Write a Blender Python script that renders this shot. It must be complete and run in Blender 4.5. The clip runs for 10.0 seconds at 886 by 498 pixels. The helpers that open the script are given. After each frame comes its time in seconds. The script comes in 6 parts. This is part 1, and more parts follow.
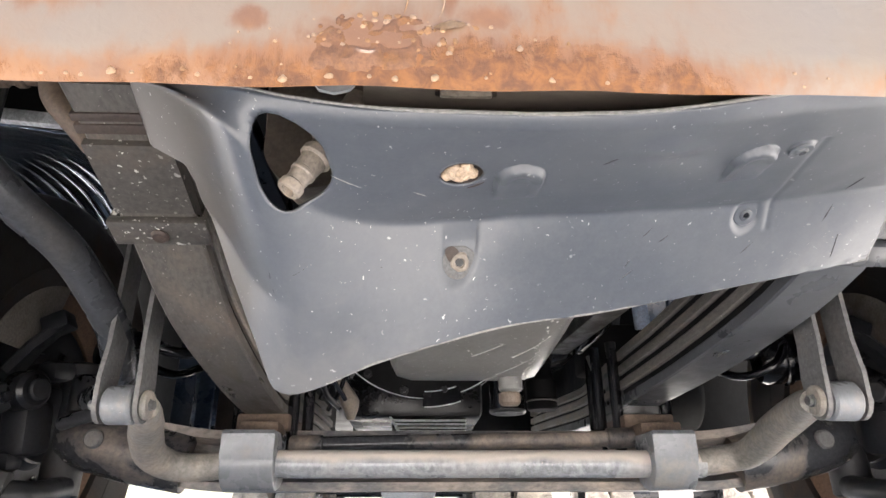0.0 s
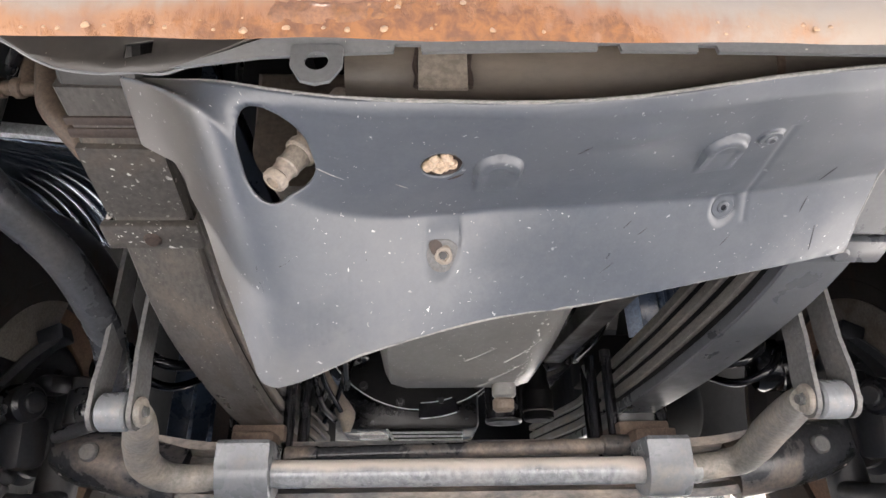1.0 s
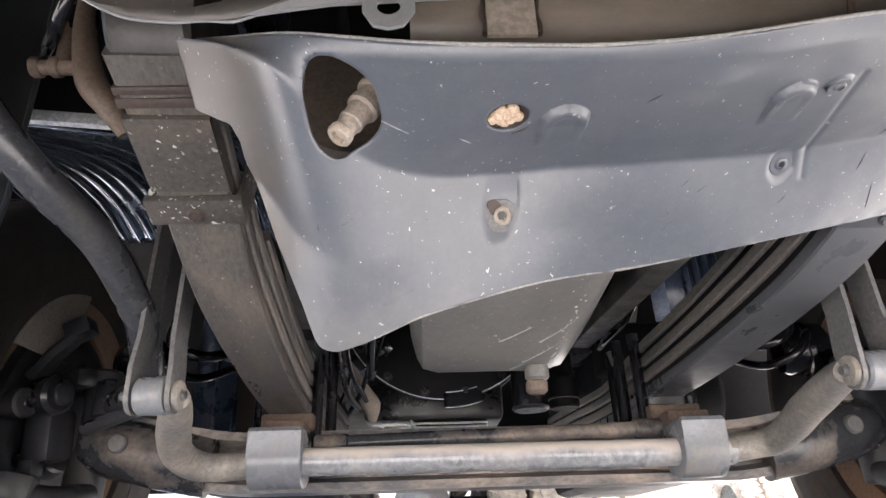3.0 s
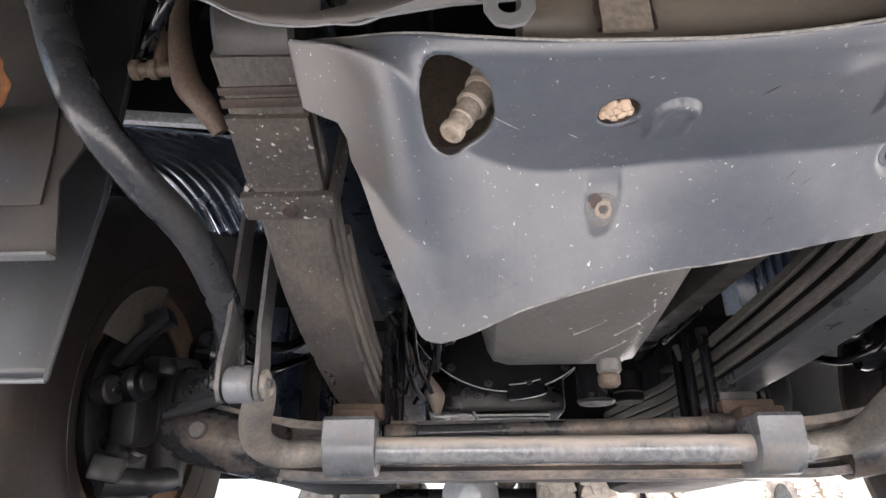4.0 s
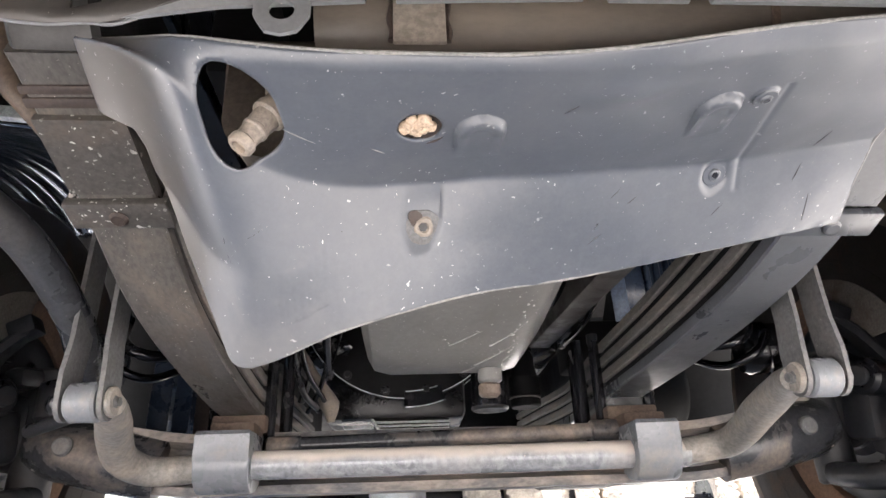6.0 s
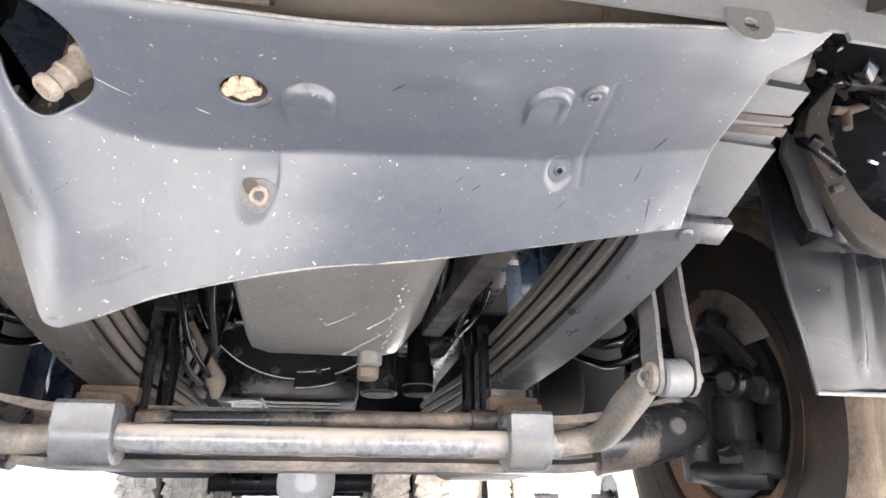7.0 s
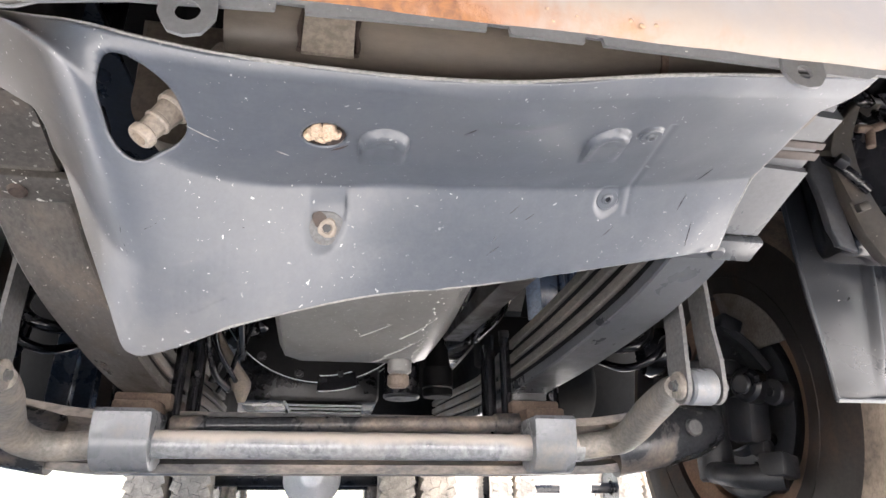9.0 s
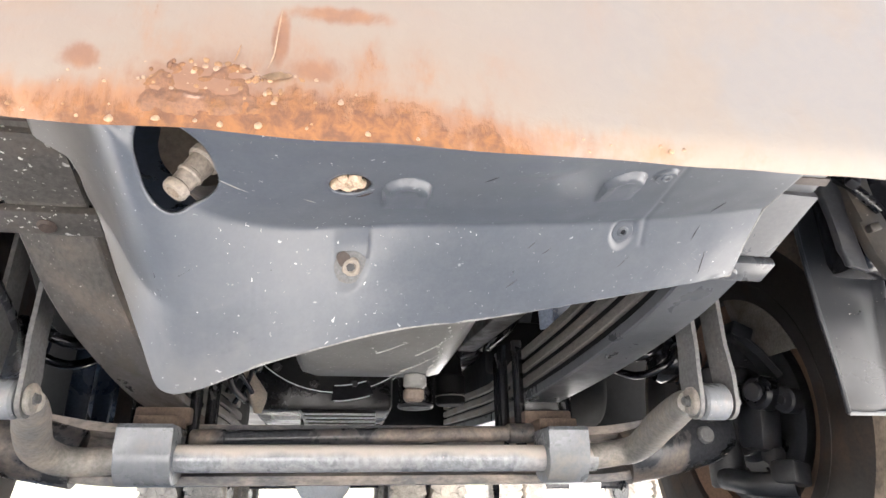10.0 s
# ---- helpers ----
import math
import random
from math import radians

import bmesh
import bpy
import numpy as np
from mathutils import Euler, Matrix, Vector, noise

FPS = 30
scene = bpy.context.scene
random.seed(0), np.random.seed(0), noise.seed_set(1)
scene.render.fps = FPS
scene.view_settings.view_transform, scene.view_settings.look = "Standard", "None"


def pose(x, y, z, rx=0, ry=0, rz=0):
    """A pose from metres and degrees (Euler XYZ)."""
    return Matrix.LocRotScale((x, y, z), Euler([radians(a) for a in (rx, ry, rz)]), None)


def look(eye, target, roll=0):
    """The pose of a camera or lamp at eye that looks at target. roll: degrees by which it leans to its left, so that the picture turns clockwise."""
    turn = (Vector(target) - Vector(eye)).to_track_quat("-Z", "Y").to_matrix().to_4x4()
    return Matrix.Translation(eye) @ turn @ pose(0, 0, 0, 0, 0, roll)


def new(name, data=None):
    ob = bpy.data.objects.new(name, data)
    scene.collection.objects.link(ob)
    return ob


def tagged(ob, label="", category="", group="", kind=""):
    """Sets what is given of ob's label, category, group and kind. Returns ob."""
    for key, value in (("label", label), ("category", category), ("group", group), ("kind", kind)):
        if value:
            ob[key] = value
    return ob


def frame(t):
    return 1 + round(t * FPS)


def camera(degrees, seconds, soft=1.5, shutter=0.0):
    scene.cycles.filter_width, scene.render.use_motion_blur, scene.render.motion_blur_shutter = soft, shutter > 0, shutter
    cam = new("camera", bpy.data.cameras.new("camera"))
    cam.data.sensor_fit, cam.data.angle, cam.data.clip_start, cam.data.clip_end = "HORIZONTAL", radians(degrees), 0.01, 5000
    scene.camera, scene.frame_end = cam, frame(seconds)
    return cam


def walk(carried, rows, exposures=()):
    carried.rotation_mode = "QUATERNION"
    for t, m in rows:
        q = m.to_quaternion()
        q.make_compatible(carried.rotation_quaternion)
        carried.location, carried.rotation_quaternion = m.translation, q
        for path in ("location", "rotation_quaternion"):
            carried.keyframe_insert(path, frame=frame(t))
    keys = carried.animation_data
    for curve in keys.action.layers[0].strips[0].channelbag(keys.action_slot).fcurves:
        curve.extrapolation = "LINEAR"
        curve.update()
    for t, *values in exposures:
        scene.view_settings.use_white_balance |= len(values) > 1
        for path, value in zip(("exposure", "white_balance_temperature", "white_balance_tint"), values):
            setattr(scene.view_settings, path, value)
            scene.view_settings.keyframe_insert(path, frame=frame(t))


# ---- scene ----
cam = camera(71.0, 10.0)
PATH = [
    (0, (-0.099, 0.093, 0.314), (-0.031, 1.934, 1.091), -0.2),
    (0.5, (-0.082, 0.074, 0.305), (-0.012, 1.895, 1.129), -0.3),
    (1, (-0.084, 0.091, 0.285), (-0.017, 1.905, 1.124), -0.9),
    (1.5, (-0.109, 0.112, 0.273), (-0.029, 1.931, 1.1), -1.6),
    (2, (-0.126, 0.122, 0.246), (-0.048, 1.939, 1.078), -1.8),
    (3.3, (-0.149, 0.113, 0.253), (-0.103, 1.921, 1.107), -1.7),
    (3.5, (-0.164, 0.111, 0.249), (-0.144, 1.923, 1.096), -1.3),
    (4, (-0.194, 0.106, 0.25), (-0.265, 1.923, 1.082), -0.2),
    (4.5, (-0.197, 0.106, 0.254), (-0.281, 1.924, 1.082), 0.0),
    (5, (-0.184, 0.11, 0.267), (-0.25, 1.927, 1.101), -0.4),
    (5.5, (-0.147, 0.118, 0.271), (-0.152, 1.938, 1.099), -1.3),
    (6, (-0.078, 0.126, 0.279), (0.034, 1.947, 1.098), -2.1),
    (6.2, (-0.066, 0.132, 0.277), (0.08, 1.954, 1.088), -2.1),
    (7.3, (0.029, 0.118, 0.267), (0.368, 1.927, 1.05), 0.3),
    (7.5, (0.025, 0.114, 0.269), (0.37, 1.923, 1.048), 0.2),
    (8, (-0.004, 0.106, 0.27), (0.333, 1.921, 1.042), 0.1),
    (8.5, (-0.031, 0.097, 0.286), (0.292, 1.915, 1.055), 0.1),
    (9, (-0.048, 0.095, 0.289), (0.268, 1.916, 1.054), -0.3),
    (9.5, (-0.056, 0.08, 0.297), (0.256, 1.905, 1.053), -0.6),
    (10, (-0.066, 0.067, 0.32), (0.231, 1.898, 1.07), -0.7),
]
EXPOSURES = [(0.0, 2.9, 7150, 13), (0.5, 2.85, 7150, 13), (1.0, 2.85, 7100, 14), (2.0, 3.0, 7050, 15), (3.5, 2.8, 7100, 16), (4.5, 2.65, 7100, 16), (5.5, 2.85, 7100, 16), (6.0, 3.0, 7100, 15), (7.5, 3.6, 7000, 14), (8.0, 3.5, 7000, 14), (8.5, 3.24, 7000, 14), (9.0, 3.13, 7000, 14), (9.5, 3.17, 7000, 13), (10.0, 3.2, 7050, 12)]
walk(cam, [(t, look(eye, target, roll)) for t, eye, target, roll in PATH], EXPOSURES)

# ---- light ----
SUN_ELEV, SUN_TURN = 73.0, 95.0
world = bpy.data.worlds.new("sky")
scene.world = world
world.use_nodes = True
wn = world.node_tree
wn.nodes.clear()
w_out = wn.nodes.new("ShaderNodeOutputWorld")
w_bg = wn.nodes.new("ShaderNodeBackground")
w_sky = wn.nodes.new("ShaderNodeTexSky")
w_sky.sky_type = "NISHITA"
w_sky.sun_disc = False
w_sky.sun_elevation = radians(SUN_ELEV)
w_sky.sun_rotation = radians(SUN_TURN)
w_bg.inputs[1].default_value = 0.06
wn.links.new(w_sky.outputs[0], w_bg.inputs[0])
wn.links.new(w_bg.outputs[0], w_out.inputs[0])
sun = new("sun", bpy.data.lights.new("sun", "SUN"))
sun.data.energy, sun.data.angle, sun.data.color = 5.0, radians(0.6), (1.0, 0.96, 0.91)
sun_dir = Vector((math.sin(radians(SUN_TURN)) * math.cos(radians(SUN_ELEV)), math.cos(radians(SUN_TURN)) * math.cos(radians(SUN_ELEV)), math.sin(radians(SUN_ELEV))))
sun.matrix_world = look(sun_dir * 30, (0, 0, 0))


# ---- materials ----
def surface(name, base, rough=0.6, metal=0.0, dust=(0.25, 0.19, 0.14), dusty=0.4, scale=9.0, grain=140.0, bump=0.15, specks=0.0, speck_colour=(0.62, 0.58, 0.52), speck_scale=60.0, streak=(1, 1, 1), vary=0.25, spec=0.5, coat=0.0, settled=None, dust_rough=0.9, side_dirt=None, patchy=1.0, smudge=None, scuffed=None):
    """A worn surface: base colour with broad and fine variation, patches of dust, small chips, and relief."""
    m = bpy.data.materials.new(name)
    m.use_nodes = True
    t = m.node_tree
    N, L = t.nodes, t.links
    bsdf = N["Principled BSDF"]
    co = N.new("ShaderNodeTexCoord")
    mp = N.new("ShaderNodeMapping")
    mp.inputs["Scale"].default_value = streak
    L.new(co.outputs["Object"], mp.inputs["Vector"])

    def noise_of(s, detail=5.0, roughness=0.6, distort=0.0, stretched=True):
        n = N.new("ShaderNodeTexNoise")
        n.inputs["Scale"].default_value, n.inputs["Detail"].default_value = s, detail
        n.inputs["Roughness"].default_value, n.inputs["Distortion"].default_value = roughness, distort
        L.new(mp.outputs[0] if stretched else co.outputs["Object"], n.inputs["Vector"])
        return n.outputs["Fac"]

    def ramp(fac, a, b, lo=0.0, hi=1.0):
        r = N.new("ShaderNodeMapRange")
        r.interpolation_type = "SMOOTHSTEP"
        for i, v in enumerate((a, b, lo, hi)):
            r.inputs[i + 1].default_value = v
        L.new(fac, r.inputs[0])
        return r.outputs[0]

    def mix(fac, a, b, how="MIX"):
        x = N.new("ShaderNodeMix")
        x.data_type, x.blend_type = "RGBA", how
        for i, v in ((0, fac), (6, a), (7, b)):
            if isinstance(v, (int, float)):
                x.inputs[i].default_value = v
            elif isinstance(v, tuple):
                x.inputs[i].default_value = (*v, 1)
            else:
                L.new(v, x.inputs[i])
        return x.outputs[2]

    broad, fine = noise_of(scale, 6, 0.65, 0.3), noise_of(grain, 4, 0.7)
    c = mix(ramp(fine, 0.3, 0.7), tuple(v * (1 - vary) for v in base), tuple(min(1, v * (1 + vary)) for v in base))
    dustfac = None
    if dusty > 0:
        d = N.new("ShaderNodeMath")
        d.operation = "MULTIPLY"
        L.new(ramp(broad, 0.62 - 0.35 * dusty, 0.72, 0, min(1, 0.35 + dusty * 0.65)), d.inputs[0])
        L.new(ramp(fine, 0.2, 0.6, 0.55, 1.0), d.inputs[1])
        dustfac = d.outputs[0]
        if settled is not None:
            # dust settled above a height, with a ragged, dripping edge
            sp = N.new("ShaderNodeSeparateXYZ")
            L.new(co.outputs["Object"], sp.inputs[0])
            ed = N.new("ShaderNodeMath")
            ed.operation = "MULTIPLY_ADD"
            L.new(broad, ed.inputs[0])
            ed.inputs[1].default_value = 0.05
            L.new(sp.outputs["Z"], ed.inputs[2])
            mx = N.new("ShaderNodeMath")
            mx.operation = "MAXIMUM"
            L.new(ramp(ed.outputs[0], settled + 0.019, settled + 0.036, 0.0, 0.9), mx.inputs[0])
            half = N.new("ShaderNodeMath")
            half.operation = "MULTIPLY"
            L.new(dustfac, half.inputs[0])
            half.inputs[1].default_value = 0.5
            L.new(half.outputs[0], mx.inputs[1])
            dustfac = mx.outputs[0]
        c = mix(dustfac, c, dust)
    if smudge is not None:
        c = mix(ramp(noise_of(6, 5, 0.6, 0.2, False), 0.35, 0.75, 0.0, 0.45), c, smudge)
        c = mix(ramp(noise_of(70, 5, 0.7, 0.2, False), 0.40, 0.80, 0.0, 0.45), c, smudge)
    if side_dirt is not None:
        sx = N.new("ShaderNodeSeparateXYZ")
        L.new(co.outputs["Object"], sx.inputs[0])
        away = N.new("ShaderNodeMath")
        away.operation = "MULTIPLY_ADD"
        L.new(noise_of(26, 4, 0.6, 0.2, False), away.inputs[0])
        away.inputs[1].default_value = 0.07
        L.new(sx.outputs["X"], away.inputs[2])
        c = mix(ramp(away.outputs[0], side_dirt[0], side_dirt[0] - 0.05, 0.0, 0.75), c, side_dirt[1])
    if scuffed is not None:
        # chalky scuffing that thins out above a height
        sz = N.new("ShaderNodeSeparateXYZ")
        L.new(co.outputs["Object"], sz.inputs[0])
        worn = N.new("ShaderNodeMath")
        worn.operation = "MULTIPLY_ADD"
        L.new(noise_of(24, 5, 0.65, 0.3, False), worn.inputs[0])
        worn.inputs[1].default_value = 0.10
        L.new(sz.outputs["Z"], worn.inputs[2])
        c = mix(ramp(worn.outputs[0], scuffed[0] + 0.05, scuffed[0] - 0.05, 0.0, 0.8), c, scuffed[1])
    if specks > 0:
        wob = N.new("ShaderNodeMix")
        wob.data_type, wob.blend_type = "RGBA", "ADD"
        wob.inputs[0].default_value = 0.012
        nz = N.new("ShaderNodeTexNoise")
        nz.inputs["Scale"].default_value = 150
        L.new(co.outputs["Object"], nz.inputs["Vector"])
        L.new(co.outputs["Object"], wob.inputs[6])
        L.new(nz.outputs["Color"], wob.inputs[7])
        for size, share in ((speck_scale, 0.36), (speck_scale * 1.9, 0.10), (speck_scale * 2.8, 0.08)):
            v = N.new("ShaderNodeTexVoronoi")
            v.inputs["Scale"].default_value = size
            L.new(wob.outputs[2], v.inputs["Vector"])
            keep = N.new("ShaderNodeSeparateColor")
            L.new(v.outputs["Color"], keep.inputs[0])
            rad = N.new("ShaderNodeMath")
            rad.operation = "POWER"
            L.new(keep.outputs[1], rad.inputs[0])
            rad.inputs[1].default_value = 4.0
            near = N.new("ShaderNodeMath")
            near.operation = "MULTIPLY_ADD"
            L.new(rad.outputs[0], near.inputs[0])
            near.inputs[1].default_value, near.inputs[2].default_value = 0.085 * specks, 0.072 * specks
            quot = N.new("ShaderNodeMath")
            quot.operation = "DIVIDE"
            L.new(v.outputs["Distance"], quot.inputs[0])
            L.new(near.outputs[0], quot.inputs[1])
            k = N.new("ShaderNodeMath")
            k.operation = "MULTIPLY"
            L.new(ramp(keep.outputs[0], share, share + 0.03), k.inputs[0])
            L.new(ramp(quot.outputs[0], 1.0, 0.7), k.inputs[1])
            near_others = N.new("ShaderNodeMath")
            near_others.operation = "MULTIPLY"
            L.new(k.outputs[0], near_others.inputs[0])
            L.new(ramp(noise_of(speck_scale * 0.35, 2, 0.5, 0.0, False), 0.40, 0.58, 0.25, 1.0), near_others.inputs[1])
            c = mix(near_others.outputs[0], c, speck_colour)
    L.new(c, bsdf.inputs["Base Color"])
    r0 = ramp(broad, 0.3, 0.75, max(0.05, rough - 0.1 * patchy), min(1, rough + 0.14 * patchy))
    if dustfac is not None:
        rm = N.new("ShaderNodeMix")
        L.new(dustfac, rm.inputs[0])
        L.new(r0, rm.inputs[2])
        rm.inputs[3].default_value = dust_rough
        L.new(rm.outputs[0], bsdf.inputs["Roughness"])
        if metal > 0:
            mm = N.new("ShaderNodeMapRange")
            mm.inputs[3].default_value, mm.inputs[4].default_value = metal, 0.0
            L.new(dustfac, mm.inputs[0])
            L.new(mm.outputs[0], bsdf.inputs["Metallic"])
    else:
        L.new(r0, bsdf.inputs["Roughness"])
        bsdf.inputs["Metallic"].default_value = metal
    bsdf.inputs["Specular IOR Level"].default_value = spec
    bsdf.inputs["Coat Weight"].default_value = coat
    bsdf.inputs["Coat Roughness"].default_value = 0.25
    if bump > 0:
        b = N.new("ShaderNodeBump")
        b.inputs["Strength"].default_value, b.inputs["Distance"].default_value = bump, 0.002
        mixh = N.new("ShaderNodeMath")
        mixh.operation = "MULTIPLY_ADD"
        mixh.inputs[1].default_value = 0.5
        L.new(fine, mixh.inputs[0])
        L.new(broad, mixh.inputs[2])
        L.new(mixh.outputs[0], b.inputs["Height"])
        L.new(b.outputs[0], bsdf.inputs["Normal"])
    return m


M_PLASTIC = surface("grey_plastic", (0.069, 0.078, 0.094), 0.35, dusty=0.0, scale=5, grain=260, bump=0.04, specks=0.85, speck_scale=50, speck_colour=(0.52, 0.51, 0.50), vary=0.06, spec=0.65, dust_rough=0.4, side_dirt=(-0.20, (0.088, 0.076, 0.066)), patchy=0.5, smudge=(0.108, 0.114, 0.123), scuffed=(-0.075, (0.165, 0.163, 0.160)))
M_STEEL = surface("dusty_steel", (0.14, 0.139, 0.138), 0.40, 0.1, dust=(0.25, 0.21, 0.175), dusty=0.4, scale=11, grain=160, bump=0.12, specks=0.5, speck_scale=90)
M_LEAF = surface("spring_steel", (0.14, 0.13, 0.12), 0.42, 0.1, dust=(0.36, 0.295, 0.24), dusty=0.45, scale=9, grain=120, bump=0.15, specks=0.6, speck_scale=60, streak=(1.5, 0.5, 1.5))
M_GREYSTEEL = surface("grey_painted_steel", (0.072, 0.076, 0.083), 0.34, 0.0, dust=(0.092, 0.092, 0.094), dusty=0.25, scale=10, grain=150, bump=0.06, vary=0.1, specks=0.4, dust_rough=0.5)
M_PAD = surface("chipped_pad", (0.068, 0.062, 0.056), 0.40, 0.0, dust=(0.13, 0.098, 0.074), dusty=0.4, scale=10, grain=160, bump=0.15, specks=1.8, speck_scale=42, speck_colour=(0.58, 0.56, 0.53))
M_BAR = surface("dusty_bar", (0.33, 0.34, 0.355), 0.26, 0.1, dust=(0.67, 0.59, 0.52), dusty=0.5, scale=6, grain=120, bump=0.10, streak=(0.7, 1.0, 0.5), settled=0.002, specks=0.8, speck_scale=60)
M_ARM = surface("dusty_arm", (0.24, 0.222, 0.20), 0.48, 0.0, dust=(0.54, 0.45, 0.37), dusty=0.6, scale=14, grain=120, bump=0.2)
M_AXLE = surface("axle_paint", (0.10, 0.10, 0.105), 0.35, 0.0, dust=(0.70, 0.57, 0.465), dusty=0.64, scale=7, grain=110, bump=0.15, streak=(0.6, 1.3, 1.3))
M_BEAM_END = surface("beam_end_paint", (0.042, 0.044, 0.049), 0.26, 0.0, dust=(0.46, 0.36, 0.285), dusty=0.48, scale=6, grain=110, bump=0.12)
M_GREY = surface("grey_casting", (0.205, 0.213, 0.228), 0.30, 0.05, dust=(0.34, 0.30, 0.255), dusty=0.3, scale=16, grain=150, bump=0.06, vary=0.08, specks=0.5)
M_BLACK = surface("black_paint", (0.010, 0.010, 0.012), 0.17, 0.0, dust=(0.032, 0.028, 0.025), dusty=0.2, scale=12, grain=60, bump=0.05, spec=0.6)
M_DARK = surface("dark_steel", (0.012, 0.012, 0.014), 0.32, 0.0, dust=(0.034, 0.027, 0.022), dusty=0.28, scale=10, grain=140, bump=0.2, spec=0.5)
M_RUST = surface("brown_rust", (0.105, 0.072, 0.055), 0.8, 0.0, dust=(0.21, 0.155, 0.118), dusty=0.5, scale=18, grain=190, bump=0.4)
M_PAN = surface("oil_pan_paint", (0.17, 0.166, 0.157), 0.36, 0.0, dust=(0.105, 0.098, 0.09), dusty=0.4, scale=3, grain=110, bump=0.03, specks=1.1, speck_scale=42, speck_colour=(0.6, 0.58, 0.55), vary=0.08, dust_rough=0.42)
M_NAVY = surface("navy_paint", (0.030, 0.045, 0.075), 0.30, 0.0, dust=(0.06, 0.065, 0.075), dusty=0.2, scale=8, grain=120, bump=0.04)
# paler copy of the navy, for the flange that catches the light
M_NAVY_LIT = surface("lit_navy_paint", (0.13, 0.17, 0.24), 0.35, 0.0, dust=(0.10, 0.10, 0.11), dusty=0.2, scale=8, grain=120, bump=0.04)
M_GRIT = surface("gritty_bolt", (0.105, 0.106, 0.108), 0.55, 0.0, dust=(0.13, 0.115, 0.10), dusty=0.5, scale=70, grain=300, bump=0.5)
M_PLUG_BROWN = surface("brown_plug", (0.15, 0.115, 0.09), 0.6, 0.0, dust=(0.21, 0.165, 0.13), dusty=0.4, scale=40, grain=200, bump=0.3)
M_UNION = surface("brown_union", (0.11, 0.080, 0.060), 0.6, 0.0, dust=(0.16, 0.115, 0.085), dusty=0.4, scale=30, grain=200, bump=0.3)
M_GRIME = surface("oily_grime", (0.040, 0.037, 0.034), 0.42, 0.0, dust=(0.090, 0.076, 0.064), dusty=0.45, scale=16, grain=150, bump=0.25)
M_TYRE = surface("tyre_rubber", (0.022, 0.017, 0.014), 0.6, 0.0, dust=(0.11, 0.066, 0.044), dusty=0.45, scale=6, grain=130, bump=0.3)
M_TYRE_TAN = surface("dusty_tyre_rubber", (0.10, 0.078, 0.060), 0.75, 0.0, dust=(0.40, 0.315, 0.245), dusty=0.8, scale=6, grain=130, bump=0.25, streak=(5.0, 0.8, 0.8))
M_DRUM = surface("grimy_drum", (0.019, 0.020, 0.023), 0.42, 0.0, dust=(0.040, 0.032, 0.026), dusty=0.35, scale=13, grain=130, bump=0.25)
M_BEAD = surface("rusty_bead", (0.080, 0.052, 0.036), 0.6, 0.0, dust=(0.18, 0.11, 0.07), dusty=0.45, scale=6, grain=160, bump=0.25)
# dust made paler to stand in for sun on the front of the treads
M_REAR_TYRE = surface("sunlit_dusty_tyre", (0.22, 0.20, 0.175), 0.85, 0.0, dust=(0.62, 0.54, 0.45), dusty=0.8, scale=7, grain=100, bump=0.2)
M_RUBBER = surface("black_link_paint", (0.050, 0.052, 0.057), 0.29, 0.0, dust=(0.100, 0.088, 0.078), dusty=0.3, scale=7, grain=150, bump=0.10, specks=0.4, dust_rough=0.6)
M_DROPS = surface("dried_paint_drops", (0.44, 0.43, 0.41), 0.4, 0.0, dust=(0.4, 0.37, 0.34), dusty=0.4, scale=40, grain=200, bump=0.1)
M_PLUG = surface("dirty_fitting", (0.25, 0.215, 0.185), 0.55, 0.0, dust=(0.33, 0.265, 0.205), dusty=0.6, scale=30, grain=260, bump=0.3)
M_TUBE = surface("sandy_tube", (0.100, 0.084, 0.070), 0.42, 0.0, dust=(0.155, 0.122, 0.096), dusty=0.45, scale=4, grain=120, bump=0.05, vary=0.1, streak=(0.6, 1.5, 1.5))
M_LIP = surface("grey_valance", (0.170, 0.174, 0.180), 0.40, 0.0, dust=(0.22, 0.200, 0.18), dusty=0.2, scale=5, grain=220, bump=0.05, vary=0.08, specks=0.7)
M_FLAP = surface("grey_flap", (0.015, 0.017, 0.021), 0.33, 0.0, dust=(0.05, 0.043, 0.037), dusty=0.2, scale=6, grain=90, bump=0.02, vary=0.06, specks=0.5, spec=0.5)
M_DUSK = surface("brown_grey_sheet", (0.046, 0.042, 0.039), 0.42, 0.0, dust=(0.082, 0.062, 0.048), dusty=0.4, scale=6, grain=120, bump=0.06, vary=0.1, specks=0.5)
# mostly diffuse and near white: the metal's shine is put into the colour
M_SILVER = surface("bare_metal", (0.80, 0.80, 0.81), 0.45, 0.15, dust=(0.5, 0.46, 0.42), dusty=0.2, scale=20, grain=180, bump=0.10)
M_EDGE = surface("worn_edge", (0.21, 0.207, 0.20), 0.7, 0.0, dust=(0.30, 0.275, 0.25), dusty=0.4, scale=30, grain=260, bump=0.2)
M_FLAKE = surface("peeling_paint", (0.21, 0.135, 0.085), 0.6, 0.0, dust=(0.25, 0.12, 0.055), dusty=0.4, scale=90, grain=400, bump=0.3)
M_FOAM = surface("sandy_foam", (0.46, 0.345, 0.25), 0.9, 0.0, dust=(0.56, 0.455, 0.36), dusty=0.6, scale=140, grain=500, bump=1.0)
M_ORANGE_DARK = surface("amber_rust", (0.17, 0.085, 0.036), 0.75, 0.0, dust=(0.24, 0.15, 0.085), dusty=0.5, scale=90, grain=400, bump=0.5)
M_ORANGE = surface("orange_rust", (0.42, 0.17, 0.07), 0.85, 0.0, dust=(0.55, 0.32, 0.18), dusty=0.5, scale=30, grain=220, bump=0.5)
